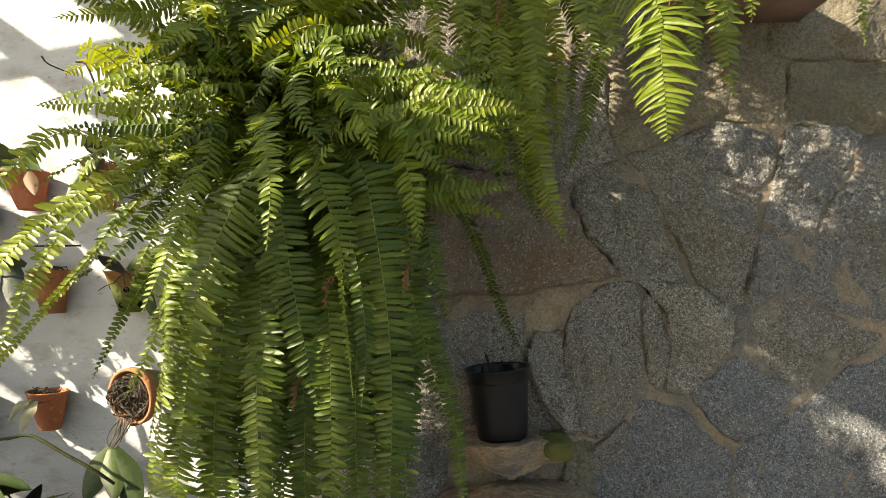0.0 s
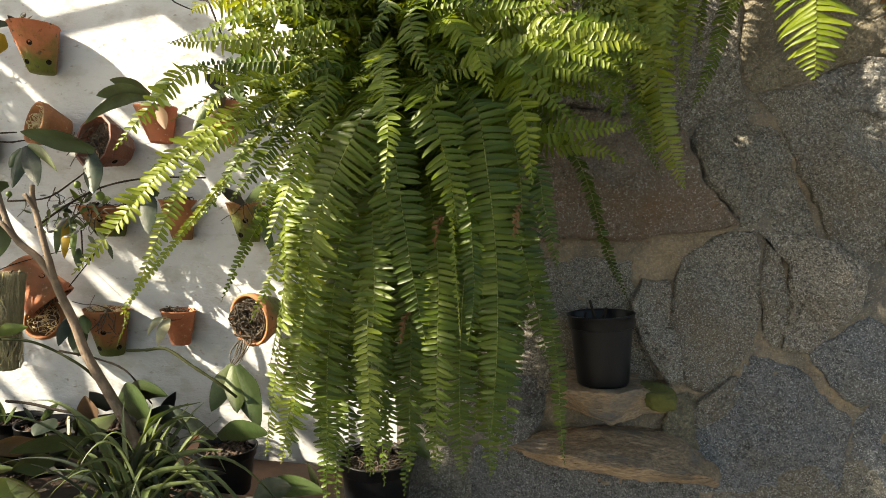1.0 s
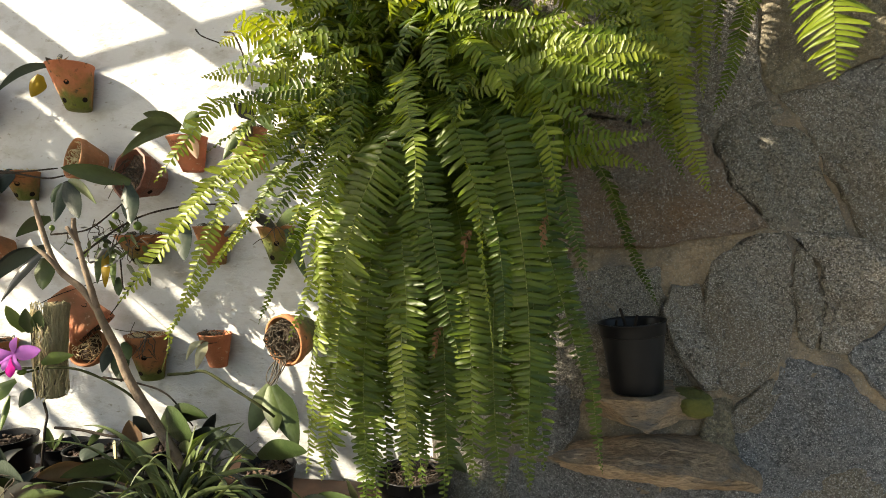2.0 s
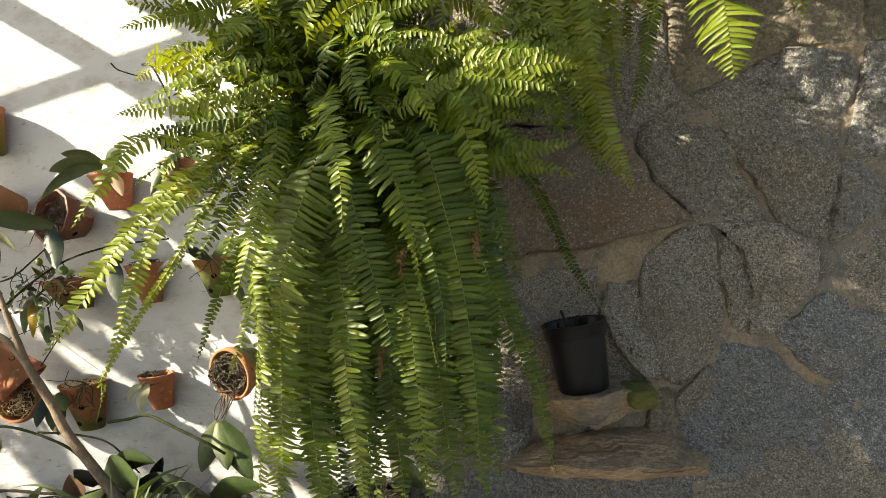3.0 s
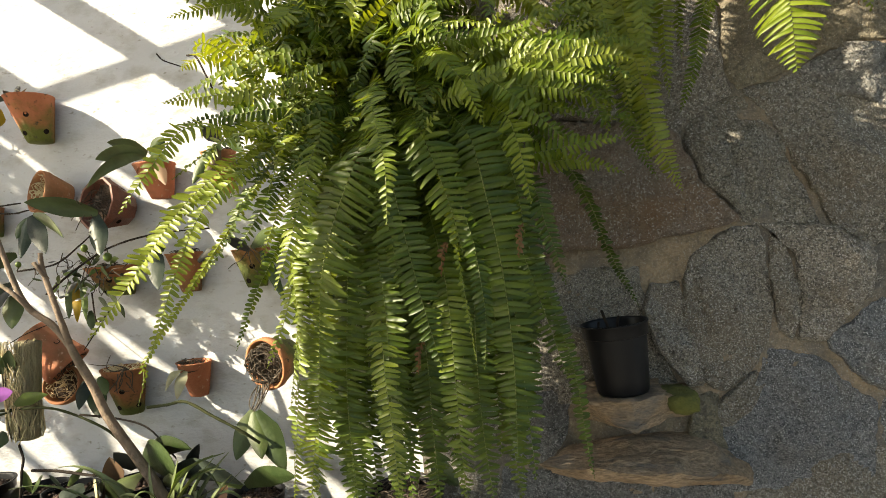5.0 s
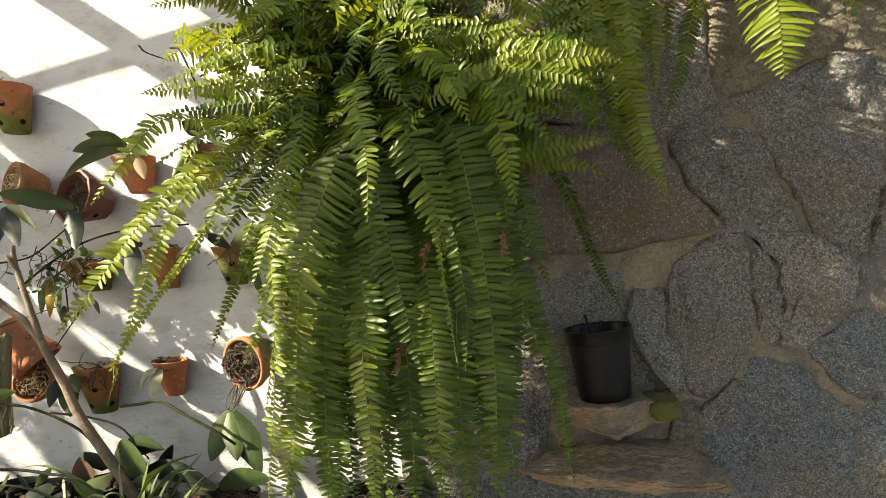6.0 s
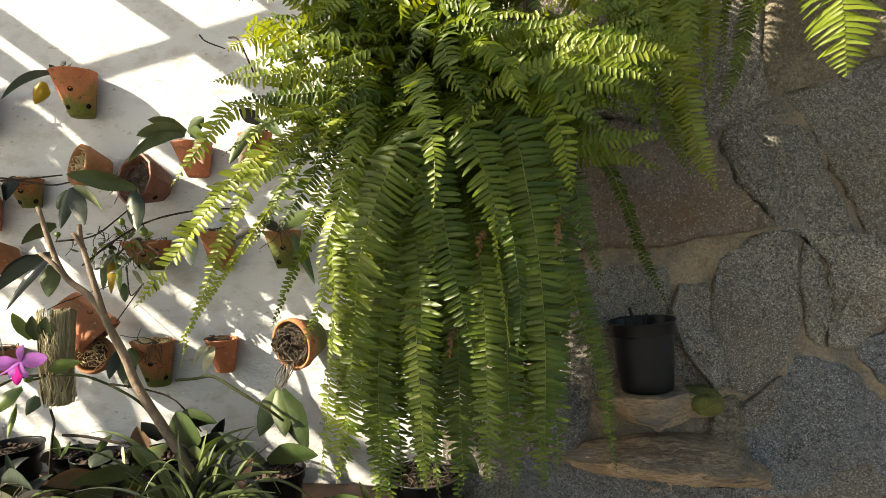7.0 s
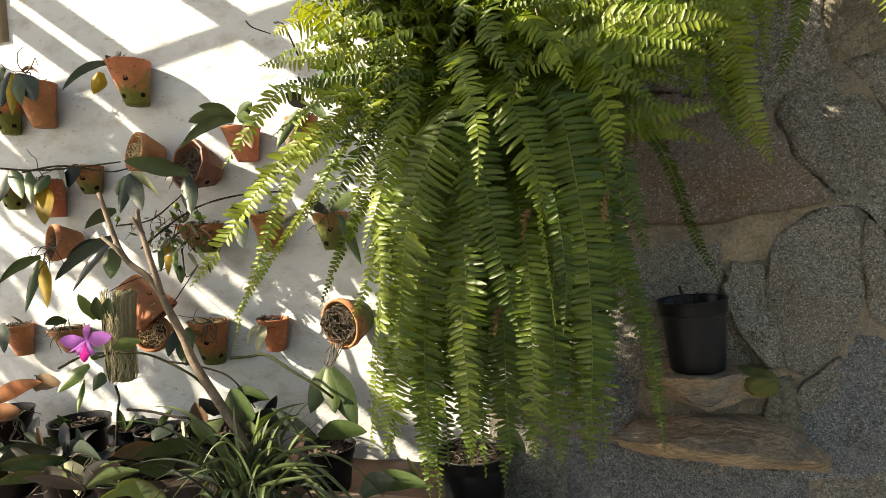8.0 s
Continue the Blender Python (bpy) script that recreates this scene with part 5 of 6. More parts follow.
# withered fronds
for tip, w, p in (((0.557, 1.250, 1.830), 0.03, (0.60, 1.33, 2.17)), ((0.524, 1.220, 1.887), 0.025, (0.58, 1.33, 2.17)), ((0.106, 1.150, 1.913), 0.03, (0.26, 1.12, 2.3))):
    frond(f2, (Vector(p), Vector(p) + Vector((0, -0.10, 0.02)), Vector(tip) + Vector((0, 0, 0.12)), tip), w, DEADFERN, rng, 0.3, 0.5, 0.014, True)
for tip, w in (((-0.303, 1.000, 1.599), 0.016), ((-0.179, 0.980, 1.430), 0.015), ((-0.059, 0.970, 1.450), 0.016), ((-0.238, 1.020, 1.274), 0.014)):
    tip = Vector(tip)
    frond(fern, (tip + Vector((0.01, 0.03, 0.05)), tip + Vector((0.0, 0.0, 0.04)), tip + Vector((0.005, 0, 0.02)), tip), w, DEADFERN, rng, 0.4, 0.6, 0.008, True)

# ==== plants on the white wall ====
def orchid(name, label, leaves, category="orchid", group="orchids on the white wall", roots=0, root_at=None, seed=1):
    """A plant as a thing: each leaf (base, tip, width, material, lift) and each root a part."""
    t = thing(name, label, category, group)
    r = random.Random(seed)
    for a, b, w, mat, lift in leaves:
        side = (1, 0.25, 0) if abs(b[0] - a[0]) < abs(b[2] - a[2]) else (0.2, -0.35, 1)
        leaf_between("leaf", a, b, w, mat, t, lift, side, fold=r.uniform(0.12, 0.45), tip=r.uniform(1.1, 1.8))
    if roots:
        o = Vector(root_at)
        for i in range(roots):
            p = [o]
            d = Vector((r.uniform(-1, 1), r.uniform(-0.9, 0.1), r.uniform(-1, 0.5)))
            for j in range(4):
                d = (d + Vector((r.uniform(-1, 1), r.uniform(-0.5, 0.5), r.uniform(-1.1, 0.7)))).normalized()
                p.append(p[-1] + d * r.uniform(0.012, 0.03))
            part("root", tube(smooth_line(p, 4), 0.0017, 0.0010, 5), ROOT, t, "dry grey-brown root")
    return t


def twig(name, label, points, r0, r1, mat, category="stem", seed=3):
    rr = random.Random(seed)
    return tagged(part(name, tube(smooth_line(points, 7), r0, r1, 7, wobble=0.25, rng=rr), mat), label, category)


G, D, GR, Y, LM, PL, BR = LEAF, LEAF_DARK, LEAF_GREY, LEAF_YELLOW, LEAF_LIME, LEAF_PALE, LEAF_BROWN
orchid("orchid", "dusty strap-leaved orchid with one yellow leaf", [
    ((-1.453, 1.560, 1.986), (-1.585, 1.500, 1.909), 0.024, GR, 0.28), ((-1.481, 1.540, 1.959), (-1.504, 1.530, 1.895), 0.05, Y, 0.02),
    ((-1.471, 1.580, 2.000), (-1.479, 1.560, 2.013), 0.02, D, 0.1), ((-1.464, 1.580, 2.002), (-1.422, 1.560, 2.016), 0.018, D, 0.1), ((-1.455, 1.580, 1.991), (-1.411, 1.570, 2.012), 0.006, BR, 0.05)])
orchid("orchid", "orchid with broad dull leaves drooping over its pots", [
    ((-1.773, 1.530, 1.986), (-1.689, 1.500, 1.887), 0.06, GR, 0.2), ((-1.784, 1.530, 1.987), (-1.719, 1.480, 1.873), 0.05, G, 0.15), ((-1.798, 1.520, 1.990), (-1.797, 1.480, 1.877), 0.05, GR, 0.15),
    ((-1.794, 1.520, 1.986), (-1.744, 1.470, 1.846), 0.04, Y, 0.1), ((-1.789, 1.550, 1.996), (-1.719, 1.550, 1.984), 0.012, BR, 0.4), ((-1.830, 1.530, 2.010), (-1.888, 1.500, 1.924), 0.05, G, 0.2)], roots=5, root_at=(-1.774, 1.550, 1.991), seed=2)
orchid("orchid", "moth orchid with wide glossy green leaves", [
    ((-1.049, 1.550, 1.781), (-1.131, 1.460, 1.769), 0.046, LEAF_SHEEN, 0.18), ((-1.059, 1.570, 1.791), (-1.139, 1.520, 1.822), 0.04, LEAF_SHEEN, 0.15), ((-1.048, 1.540, 1.776), (-1.164, 1.460, 1.699), 0.032, LEAF_SHEEN, 0.28),
    ((-1.046, 1.560, 1.785), (-0.984, 1.540, 1.819), 0.036, G, 0.1), ((-1.043, 1.560, 1.781), (-0.953, 1.500, 1.746), 0.04, G, 0.2), ((-1.016, 1.540, 1.761), (-0.968, 1.500, 1.690), 0.03, BR, 0.05)])
orchid("orchid", "dark-leaved orchid behind the fern fronds", [
    ((-0.834, 1.560, 1.795), (-0.869, 1.520, 1.830), 0.045, D, 0.15), ((-0.843, 1.560, 1.789), (-0.878, 1.520, 1.676), 0.04, BR, 0.05), ((-0.826, 1.560, 1.792), (-0.741, 1.500, 1.740), 0.04, G, 0.2), ((-0.846, 1.550, 1.787), (-0.905, 1.520, 1.687), 0.035, G, 0.1)])
orchid("orchid", "orchid with one long lance-shaped leaf from a brown pot", [
    ((-1.170, 1.500, 1.637), (-1.322, 1.430, 1.677), 0.052, G, 0.06), ((-1.180, 1.500, 1.633), (-1.135, 1.450, 1.523), 0.048, GR, 0.06)], roots=9, root_at=(-1.185, 1.510, 1.662), seed=5)
orchid("orchid", "climbing orchid with broad overlapping leaves", [
    ((-1.684, 1.550, 1.688), (-1.598, 1.500, 1.620), 0.05, GR, 0.15), ((-1.624, 1.560, 1.701), (-1.600, 1.510, 1.625), 0.05, GR, 0.15), ((-1.743, 1.550, 1.648), (-1.690, 1.500, 1.519), 0.06, Y, 0.04),
    ((-1.719, 1.550, 1.673), (-1.719, 1.500, 1.611), 0.045, G, 0.12), ((-1.850, 1.540, 1.699), (-1.768, 1.500, 1.602), 0.045, G, 0.12), ((-1.863, 1.540, 1.691), (-1.872, 1.500, 1.590), 0.05, GR, 0.12), ((-1.784, 1.540, 1.686), (-1.737, 1.500, 1.586), 0.04, G, 0.1)], roots=4, root_at=(-1.741, 1.550, 1.674), seed=6)
orchid("orchid", "vanda-like orchid with grey-green leaves on a bare stem", [
    ((-1.327, 1.450, 1.643), (-1.265, 1.420, 1.540), 0.045, GR, 0.08), ((-1.331, 1.450, 1.637), (-1.339, 1.420, 1.534), 0.04, GR, 0.08), ((-1.319, 1.450, 1.643), (-1.210, 1.420, 1.576), 0.035, G, 0.15),
    ((-1.348, 1.460, 1.639), (-1.355, 1.430, 1.586), 0.034, G, 0.1), ((-1.389, 1.460, 1.546), (-1.462, 1.420, 1.498), 0.04, G, 0.18)])
orchid("orchid", "orchid with splayed leaves, one of them yellow", [
    ((-1.740, 1.520, 1.421), (-1.841, 1.460, 1.347), 0.034, G, 0.22), ((-1.745, 1.520, 1.413), (-1.771, 1.480, 1.256), 0.036, G, 0.06), ((-1.737, 1.520, 1.409), (-1.685, 1.480, 1.269), 0.040, Y, 0.03)], roots=12, root_at=(-1.713, 1.530, 1.449), seed=7)
orchid("orchid", "orchid with long blackish strap leaves", [
    ((-1.401, 1.450, 1.471), (-1.560, 1.400, 1.357), 0.036, GR, 0.15), ((-1.397, 1.450, 1.464), (-1.500, 1.400, 1.325), 0.026, D, 0.12), ((-1.419, 1.460, 1.439), (-1.406, 1.440, 1.354), 0.055, G, 0.02),
    ((-1.427, 1.460, 1.463), (-1.534, 1.420, 1.414), 0.03, D, 0.2)])
orchid("trailing_plant", "small leafy climber with yellowing leaves in a bowl", [
    ((-1.283, 1.530, 1.462), (-1.264, 1.500, 1.353), 0.024, Y, 0.0), ((-1.302, 1.530, 1.463), (-1.288, 1.500, 1.364), 0.024, G, 0.0), ((-1.264, 1.530, 1.453), (-1.245, 1.510, 1.355), 0.02, LM, 0.0),
    ((-1.237, 1.540, 1.501), (-1.244, 1.500, 1.538), 0.018, LM, 0.1), ((-1.222, 1.540, 1.498), (-1.154, 1.500, 1.458), 0.02, G, 0.1), ((-1.248, 1.530, 1.379), (-1.222, 1.500, 1.330), 0.025, G, 0.0),
    ((-1.192, 1.530, 1.426), (-1.131, 1.500, 1.381), 0.028, G, 0.1), ((-1.218, 1.530, 1.411), (-1.169, 1.510, 1.371), 0.026, G, 0.1), ((-1.203, 1.540, 1.497), (-1.224, 1.510, 1.473), 0.02, LM, 0.2),
    ((-1.280, 1.540, 1.498), (-1.292, 1.510, 1.476), 0.02, G, 0.1), ((-1.181, 1.540, 1.500), (-1.131, 1.510, 1.512), 0.016, LM, 0.2)], "climber", roots=6, root_at=(-1.211, 1.550, 1.504), seed=8)
orchid("orchid", "orchid with a hanging grey leaf and a dark one", [
    ((-1.051, 1.540, 1.544), (-1.010, 1.490, 1.422), 0.048, GR, 0.03), ((-0.923, 1.540, 1.485), (-0.829, 1.500, 1.511), 0.026, D, 0.12), ((-1.023, 1.550, 1.526), (-1.052, 1.500, 1.528), 0.03, G, 0.2)])
orchid("orchid", "dark-leaved orchid in the mossy pot", [((-0.773, 1.550, 1.508), (-0.659, 1.500, 1.546), 0.035, G, 0.15), ((-0.782, 1.550, 1.504), (-0.820, 1.500, 1.545), 0.035, D, 0.15), ((-0.749, 1.550, 1.499), (-0.671, 1.500, 1.364), 0.03, G, 0.1)], roots=4, root_at=(-0.782, 1.550, 1.504), seed=14)
orchid("orchid", "orchid leaves folded over a low pot", [
    ((-1.683, 1.540, 1.216), (-1.722, 1.500, 1.214), 0.035, G, 0.35), ((-1.677, 1.540, 1.225), (-1.623, 1.500, 1.171), 0.03, G, 0.1), ((-1.914, 1.520, 1.217), (-1.893, 1.500, 1.126), 0.04, GR, 0.05), ((-1.847, 1.540, 1.208), (-1.852, 1.500, 1.242), 0.012, BR, 0.2)], roots=4, root_at=(-1.713, 1.540, 1.198), seed=9)
orchid("orchid", "leafy orchid with thick leaves in the tall mossy pot", [
    ((-1.249, 1.520, 1.184), (-1.201, 1.470, 1.101), 0.05, G, 0.05), ((-1.275, 1.520, 1.192), (-1.259, 1.470, 1.126), 0.038, GR, 0.05), ((-1.240, 1.530, 1.198), (-1.198, 1.500, 1.155), 0.03, G, 0.05)], roots=10, root_at=(-1.181, 1.560, 1.213), seed=10)
orchid("orchid", "withered pale orchid leaf over a small pot", [
    ((-0.988, 1.540, 1.199), (-0.995, 1.500, 1.133), 0.030, PL, 0.25), ((-0.995, 1.540, 1.202), (-1.025, 1.500, 1.156), 0.022, PL, 0.5)])
orchid("orchid", "orchid hanging head down with three broad leaves", [
    ((-0.785, 1.500, 1.096), (-0.822, 1.460, 0.984), 0.056, G, 0.05), ((-0.777, 1.490, 1.096), (-0.742, 1.440, 0.992), 0.058, G, 0.02), ((-0.773, 1.490, 1.096), (-0.688, 1.450, 0.955), 0.064, G, 0.05)])
# small leaves and wiry roots that crowd round the wide bowl
wiry = thing("trailing_plant", "tangle of small leaves and wiry roots about a bowl", "climber", "orchids on the white wall")
q = random.Random(77)
for i in range(34):
    o = Vector((q.gauss(-1.25, 0.055), q.uniform(1.48, 1.56), q.gauss(1.475, 0.035)))
    e = o + Vector((q.uniform(-0.035, 0.035), q.uniform(-0.02, 0.0), q.uniform(-0.045, 0.025)))
    leaf_between("leaf", o, e, q.uniform(0.010, 0.019), q.choice((G, G, LM, D)), wiry, 0.15)
for i in range(16):
    o = Vector((q.gauss(-1.25, 0.05), q.uniform(1.49, 1.56), q.gauss(1.50, 0.02)))
    p = [o]
    for j in range(4):
        p.append(p[-1] + Vector((q.uniform(-0.03, 0.03), q.uniform(-0.008, 0.008), q.uniform(-0.035, 0.018))))
    part("root", tube(smooth_line(p, 4), 0.0014, 0.0008, 4), ROOT, wiry)
# a tangle of roots that fills the tipped pot and spills a little over its rim
tangle = thing("root_tangle", "tangle of dark dry orchid roots filling a tipped pot", "roots")
r = random.Random(12)
mouth = Vector((-0.771, 1.555, 1.200))
for i in range(70):
    p = []
    a, d = r.uniform(0, 6.28), 0.058 * math.sqrt(r.random())
    for j in range(5):
        a += r.uniform(-1.2, 1.2)
        d = max(0.005, min(0.052, d + r.uniform(-0.022, 0.022)))
        p.append(mouth + Vector((d * math.cos(a), r.uniform(-0.010, 0.02), d * math.sin(a))))
    part("root", tube(smooth_line(p, 4), 0.0015, 0.0009, 5), ROOT, tangle)
for i in range(9):
    o = mouth + Vector((r.uniform(-0.02, 0.02), -0.01, -0.05))
    e2 = Vector((-0.783, 1.500, 1.093)) + Vector((r.uniform(-0.012, 0.012), 0, 0))
    m2 = o.lerp(e2, 0.5) + Vector((r.uniform(-0.03, 0.03), -0.015, r.uniform(-0.01, 0.01)))
    part("root", tube(bezier((o, m2, e2), 8), 0.0019, 0.0012, 5), ROOT, tangle)

# long thin stems across the wall
twig("twig", "long dark bare twig along the wall", ((-1.891, 1.500, 1.705), (-1.704, 1.490, 1.682), (-1.526, 1.480, 1.678), (-1.371, 1.470, 1.681)), 0.0035, 0.002, TWIG)
twig("twig", "long dark bare twig along the wall", ((-1.747, 1.490, 1.680), (-1.608, 1.500, 1.689), (-1.427, 1.480, 1.658), (-1.349, 1.470, 1.660)), 0.0035, 0.002, TWIG)
twig("twig", "thin twig with green tip rising from a bowl", ((-1.349, 1.500, 1.434), (-1.239, 1.490, 1.497), (-1.124, 1.480, 1.544), (-0.992, 1.480, 1.566), (-0.858, 1.500, 1.568)), 0.0030, 0.0022, TWIG)
twig("twig", "thin arching twig beside the stem", ((-1.411, 1.480, 1.502), (-1.287, 1.470, 1.512), (-1.200, 1.460, 1.555), (-1.167, 1.460, 1.577)), 0.0028, 0.0016, TWIG)
twig("twig", "thin vine hanging from a bowl", ((-1.212, 1.500, 1.429), (-1.196, 1.490, 1.349), (-1.156, 1.490, 1.380), (-1.235, 1.480, 1.280)), 0.0022, 0.0014, TWIG)
twig("twig", "short bare twig standing off the wall", ((-1.023, 1.600, 2.063), (-0.985, 1.570, 2.032), (-0.920, 1.550, 2.001)), 0.0025, 0.0015, TWIG)
twig("twig", "short bare twig standing off the wall", ((-0.934, 1.600, 2.047), (-0.892, 1.570, 2.030), (-0.860, 1.550, 1.981), (-0.834, 1.540, 1.927)), 0.0030, 0.0024, TWIG)
twig("twig", "short bare twig standing off the wall", ((-0.815, 1.600, 2.074), (-0.778, 1.570, 2.048), (-0.739, 1.550, 2.024)), 0.0025, 0.0015, TWIG)
twig("flower_stalk", "long green and brown orchid stalk across the wall", ((-1.572, 1.400, 1.107), (-1.477, 1.400, 1.144), (-1.379, 1.400, 1.152), (-1.264, 1.400, 1.149), (-1.134, 1.400, 1.097), (-1.080, 1.410, 1.039), (-1.044, 1.420, 0.999)), 0.0038, 0.003, GREENSTEM)
twig("flower_stalk", "green orchid stalk with nodes rising from the shelf", ((-1.023, 1.420, 1.137), (-0.968, 1.420, 1.141), (-0.917, 1.420, 1.146), (-0.848, 1.420, 1.108), (-0.781, 1.430, 1.064), (-0.749, 1.450, 1.029)), 0.0040, 0.0034, GREENSTEM)
twig("twig", "thin brown stem among the leaves", ((-1.248, 1.460, 1.116), (-1.139, 1.460, 1.101), (-1.054, 1.460, 1.072), (-0.985, 1.460, 0.993)), 0.003, 0.002, TWIG)
twig("twig", "crooked dark twig with a thick node", ((-1.357, 1.360, 0.892), (-1.360, 1.380, 0.994), (-1.371, 1.400, 1.026), (-1.400, 1.420, 1.057)), 0.0035, 0.003, TWIG)
twig("twig", "dark crooked branch lying over the pots", ((-1.299, 1.350, 1.013), (-1.233, 1.350, 1.011), (-1.150, 1.350, 0.999), (-1.103, 1.350, 0.990), (-1.124, 1.360, 0.919)), 0.004, 0.003, TWIG)
twig("twig", "short dark branch standing in a pot", ((-1.142, 1.300, 0.912), (-1.157, 1.310, 0.936), (-1.170, 1.320, 0.958)), 0.004, 0.0025, TWIG)

# the young tree
tree = thing("young_tree", "slender forked tree stem with pale brown bark", "tree stem")
main = smooth_line(((-0.961, 1.380, 0.905), (-0.997, 1.390, 0.955), (-1.057, 1.400, 1.031), (-1.118, 1.400, 1.124), (-1.152, 1.400, 1.204), (-1.190, 1.400, 1.275), (-1.210, 1.400, 1.314), (-1.252, 1.400, 1.363), (-1.309, 1.400, 1.405), (-1.353, 1.410, 1.467), (-1.404, 1.420, 1.594)), 5)
part("trunk", tube(main, 0.0135, 0.0062, 12, wobble=0.10, rng=rng), STEM, tree)
part("limb", tube(smooth_line(((-1.205, 1.400, 1.308), (-1.220, 1.400, 1.359), (-1.239, 1.400, 1.423), (-1.270, 1.410, 1.503), (-1.272, 1.410, 1.543)), 5), 0.0088, 0.0055, 10, wobble=0.10, rng=rng), STEM, tree)
part("limb", tube(smooth_line(((-1.297, 1.400, 1.392), (-1.324, 1.380, 1.440), (-1.367, 1.380, 1.472)), 5), 0.007, 0.0045, 9, wobble=0.10, rng=rng), STEM, tree)
part("stub", tube(smooth_line(((-1.258, 1.410, 1.474), (-1.269, 1.400, 1.500), (-1.285, 1.400, 1.519)), 4), 0.0055, 0.005, 8), STEM, tree)
ground_foot = nursery_pot(pose(main[0].x, main[0].y, SHELF_Z, 0, 0, 0), 0.085, 0.13, "black nursery pot of the young tree", "black pots on the shelf")

# the cork log with the purple orchid
cork = thing("cork_log", "upright fibrous cork log hung as an orchid mount", "orchid mount")
c0, c1 = Vector((-1.352, 1.430, 1.319)), Vector((-1.383, 1.430, 1.070))
bm = bmesh.new()
line = [c1.lerp(c0, i / 26) for i in range(27)]
tube(line, 0.029, 0.028, 48, bm)
for v in bm.verts:
    ax = c1.lerp(c0, max(0, min(1, (v.co.z - c1.z) / (c0.z - c1.z))))
    out = Vector((v.co.x - ax.x, v.co.y - ax.y, 0))
    if out.length > 1e-4:
        a = math.atan2(out.y, out.x)
        v.co += out.normalized() * (0.007 * noise.noise((math.cos(a) * 6, math.sin(a) * 6, v.co.z * 9)) + 0.004 * noise.noise((math.cos(a) * 20, math.sin(a) * 20, v.co.z * 14)))
part("cork", bm, CORK, cork)
r = random.Random(5)
for i in range(270):
    a = r.uniform(0.95 * math.pi, 2.4 * math.pi)
    z0 = r.uniform(c1.z - 0.008, c0.z - 0.035)
    p, rr = [], r.uniform(0.032, 0.041)
    for j in range(5):
        a += r.uniform(-0.30, 0.30)
        z = min(z0 + j * r.uniform(0.008, 0.020), c0.z + 0.008 * r.random())
        p.append(Vector((c1.x + rr * math.cos(a), c1.y + rr * math.sin(a), z)))
    part("fibre", tube(smooth_line(p, 2), 0.0015, 0.0009, 4), ROOT if i % 9 == 0 else FIBRE, cork)
part("hanging_wire", tube(smooth_line((c0 + Vector((-0.045, -0.01, 0.0)), c0 + Vector((-0.035, 0.05, 0.02)), c0 + Vector((-0.03, WHITE_Y - c0.y, 0.05))), 4), 0.0012, 0.0012, 5), TWIG, cork)

flower = orchid("purple_orchid", "flowering orchid with one bright purple bloom", [
    ((-1.428, 1.400, 1.247), (-1.440, 1.360, 1.322), 0.040, LM, 0.05), ((-1.409, 1.400, 1.245), (-1.391, 1.370, 1.313), 0.040, G, 0.05), ((-1.386, 1.400, 1.247), (-1.360, 1.380, 1.307), 0.035, G, 0.05),
    ((-1.443, 1.380, 1.124), (-1.504, 1.330, 1.059), 0.044, LM, 0.12), ((-1.349, 1.370, 1.170), (-1.234, 1.350, 1.198), 0.034, LM, 0.08), ((-1.466, 1.380, 1.082), (-1.454, 1.340, 1.003), 0.018, LM, 0.05),
    ((-1.419, 1.400, 1.097), (-1.436, 1.380, 1.051), 0.04, G, 0.1)])
fc = Vector((-1.404, 1.340, 1.200))
def petal(ang, length, width, mat, lean=0.35, name="petal", tip=2.4, parent=None):
    d = Vector((math.sin(radians(ang)), 0, math.cos(radians(ang))))
    e = fc + d * length + Vector((0, -0.02 + lean * 0.03, 0))
    m = fc + d * length * 0.5 + Vector((0, -0.022, 0))
    return part(name, leaf_bm(bezier((fc, m, e), 12), width, d.cross(Vector((0, 1, 0))), 0.2, tip=tip, base=0.3, wave=0.04), mat, parent or flower)
column = petal(182, 0.020, 0.012, PETAL, -1.2, 'column')
for ang, ln, w in ((28, 0.052, 0.022), (-92, 0.080, 0.036), (82, 0.094, 0.038), (-150, 0.046, 0.020), (138, 0.050, 0.020)):
    petal(ang, ln, w, PETAL, parent=column)
petal(176, 0.056, 0.034, LIP, 0.2, "lip", parent=column)
bm = bmesh.new()
bmesh.ops.create_icosphere(bm, subdivisions=2, radius=0.011)
bm.transform(Matrix.Translation((-1.391, 1.350, 1.153)) @ Matrix.Diagonal((1.1, 0.9, 0.8, 1)))
part("bud", bm, LEAF_LIME, flower, "small green bud")
part("flower_stem", tube(smooth_line((fc + Vector((0, 0.004, 0)), (-1.421, 1.380, 1.146), (-1.379, 1.400, 1.152)), 5), 0.003, 0.003, 6), GREENSTEM, flower)
for k, (a, b) in enumerate((((-1.131, 1.470, 1.518), (-1.142, 1.480, 1.545)), ((-1.188, 1.460, 1.546), (-1.191, 1.480, 1.526)), ((-1.348, 1.420, 1.519), (-1.363, 1.430, 1.504)))):
    t = thing("seed_pod", "small round green seed pod on a twig", "seed pod", "seed pods")
    bm = bmesh.new()
    bmesh.ops.create_icosphere(bm, subdivisions=2, radius=0.0115 - 0.002 * k)
    bm.transform(Matrix.Translation(a) @ Matrix.Diagonal((0.95, 0.95, 1.1, 1)))
    part("pod", bm, LEAF_LIME, t)
    part("stalk", tube([Vector(a), (Vector(a) + Vector(b)) / 2 + Vector((0.003, 0, 0)), Vector(b)], 0.0016, 0.0014, 5), GREENSTEM, t)

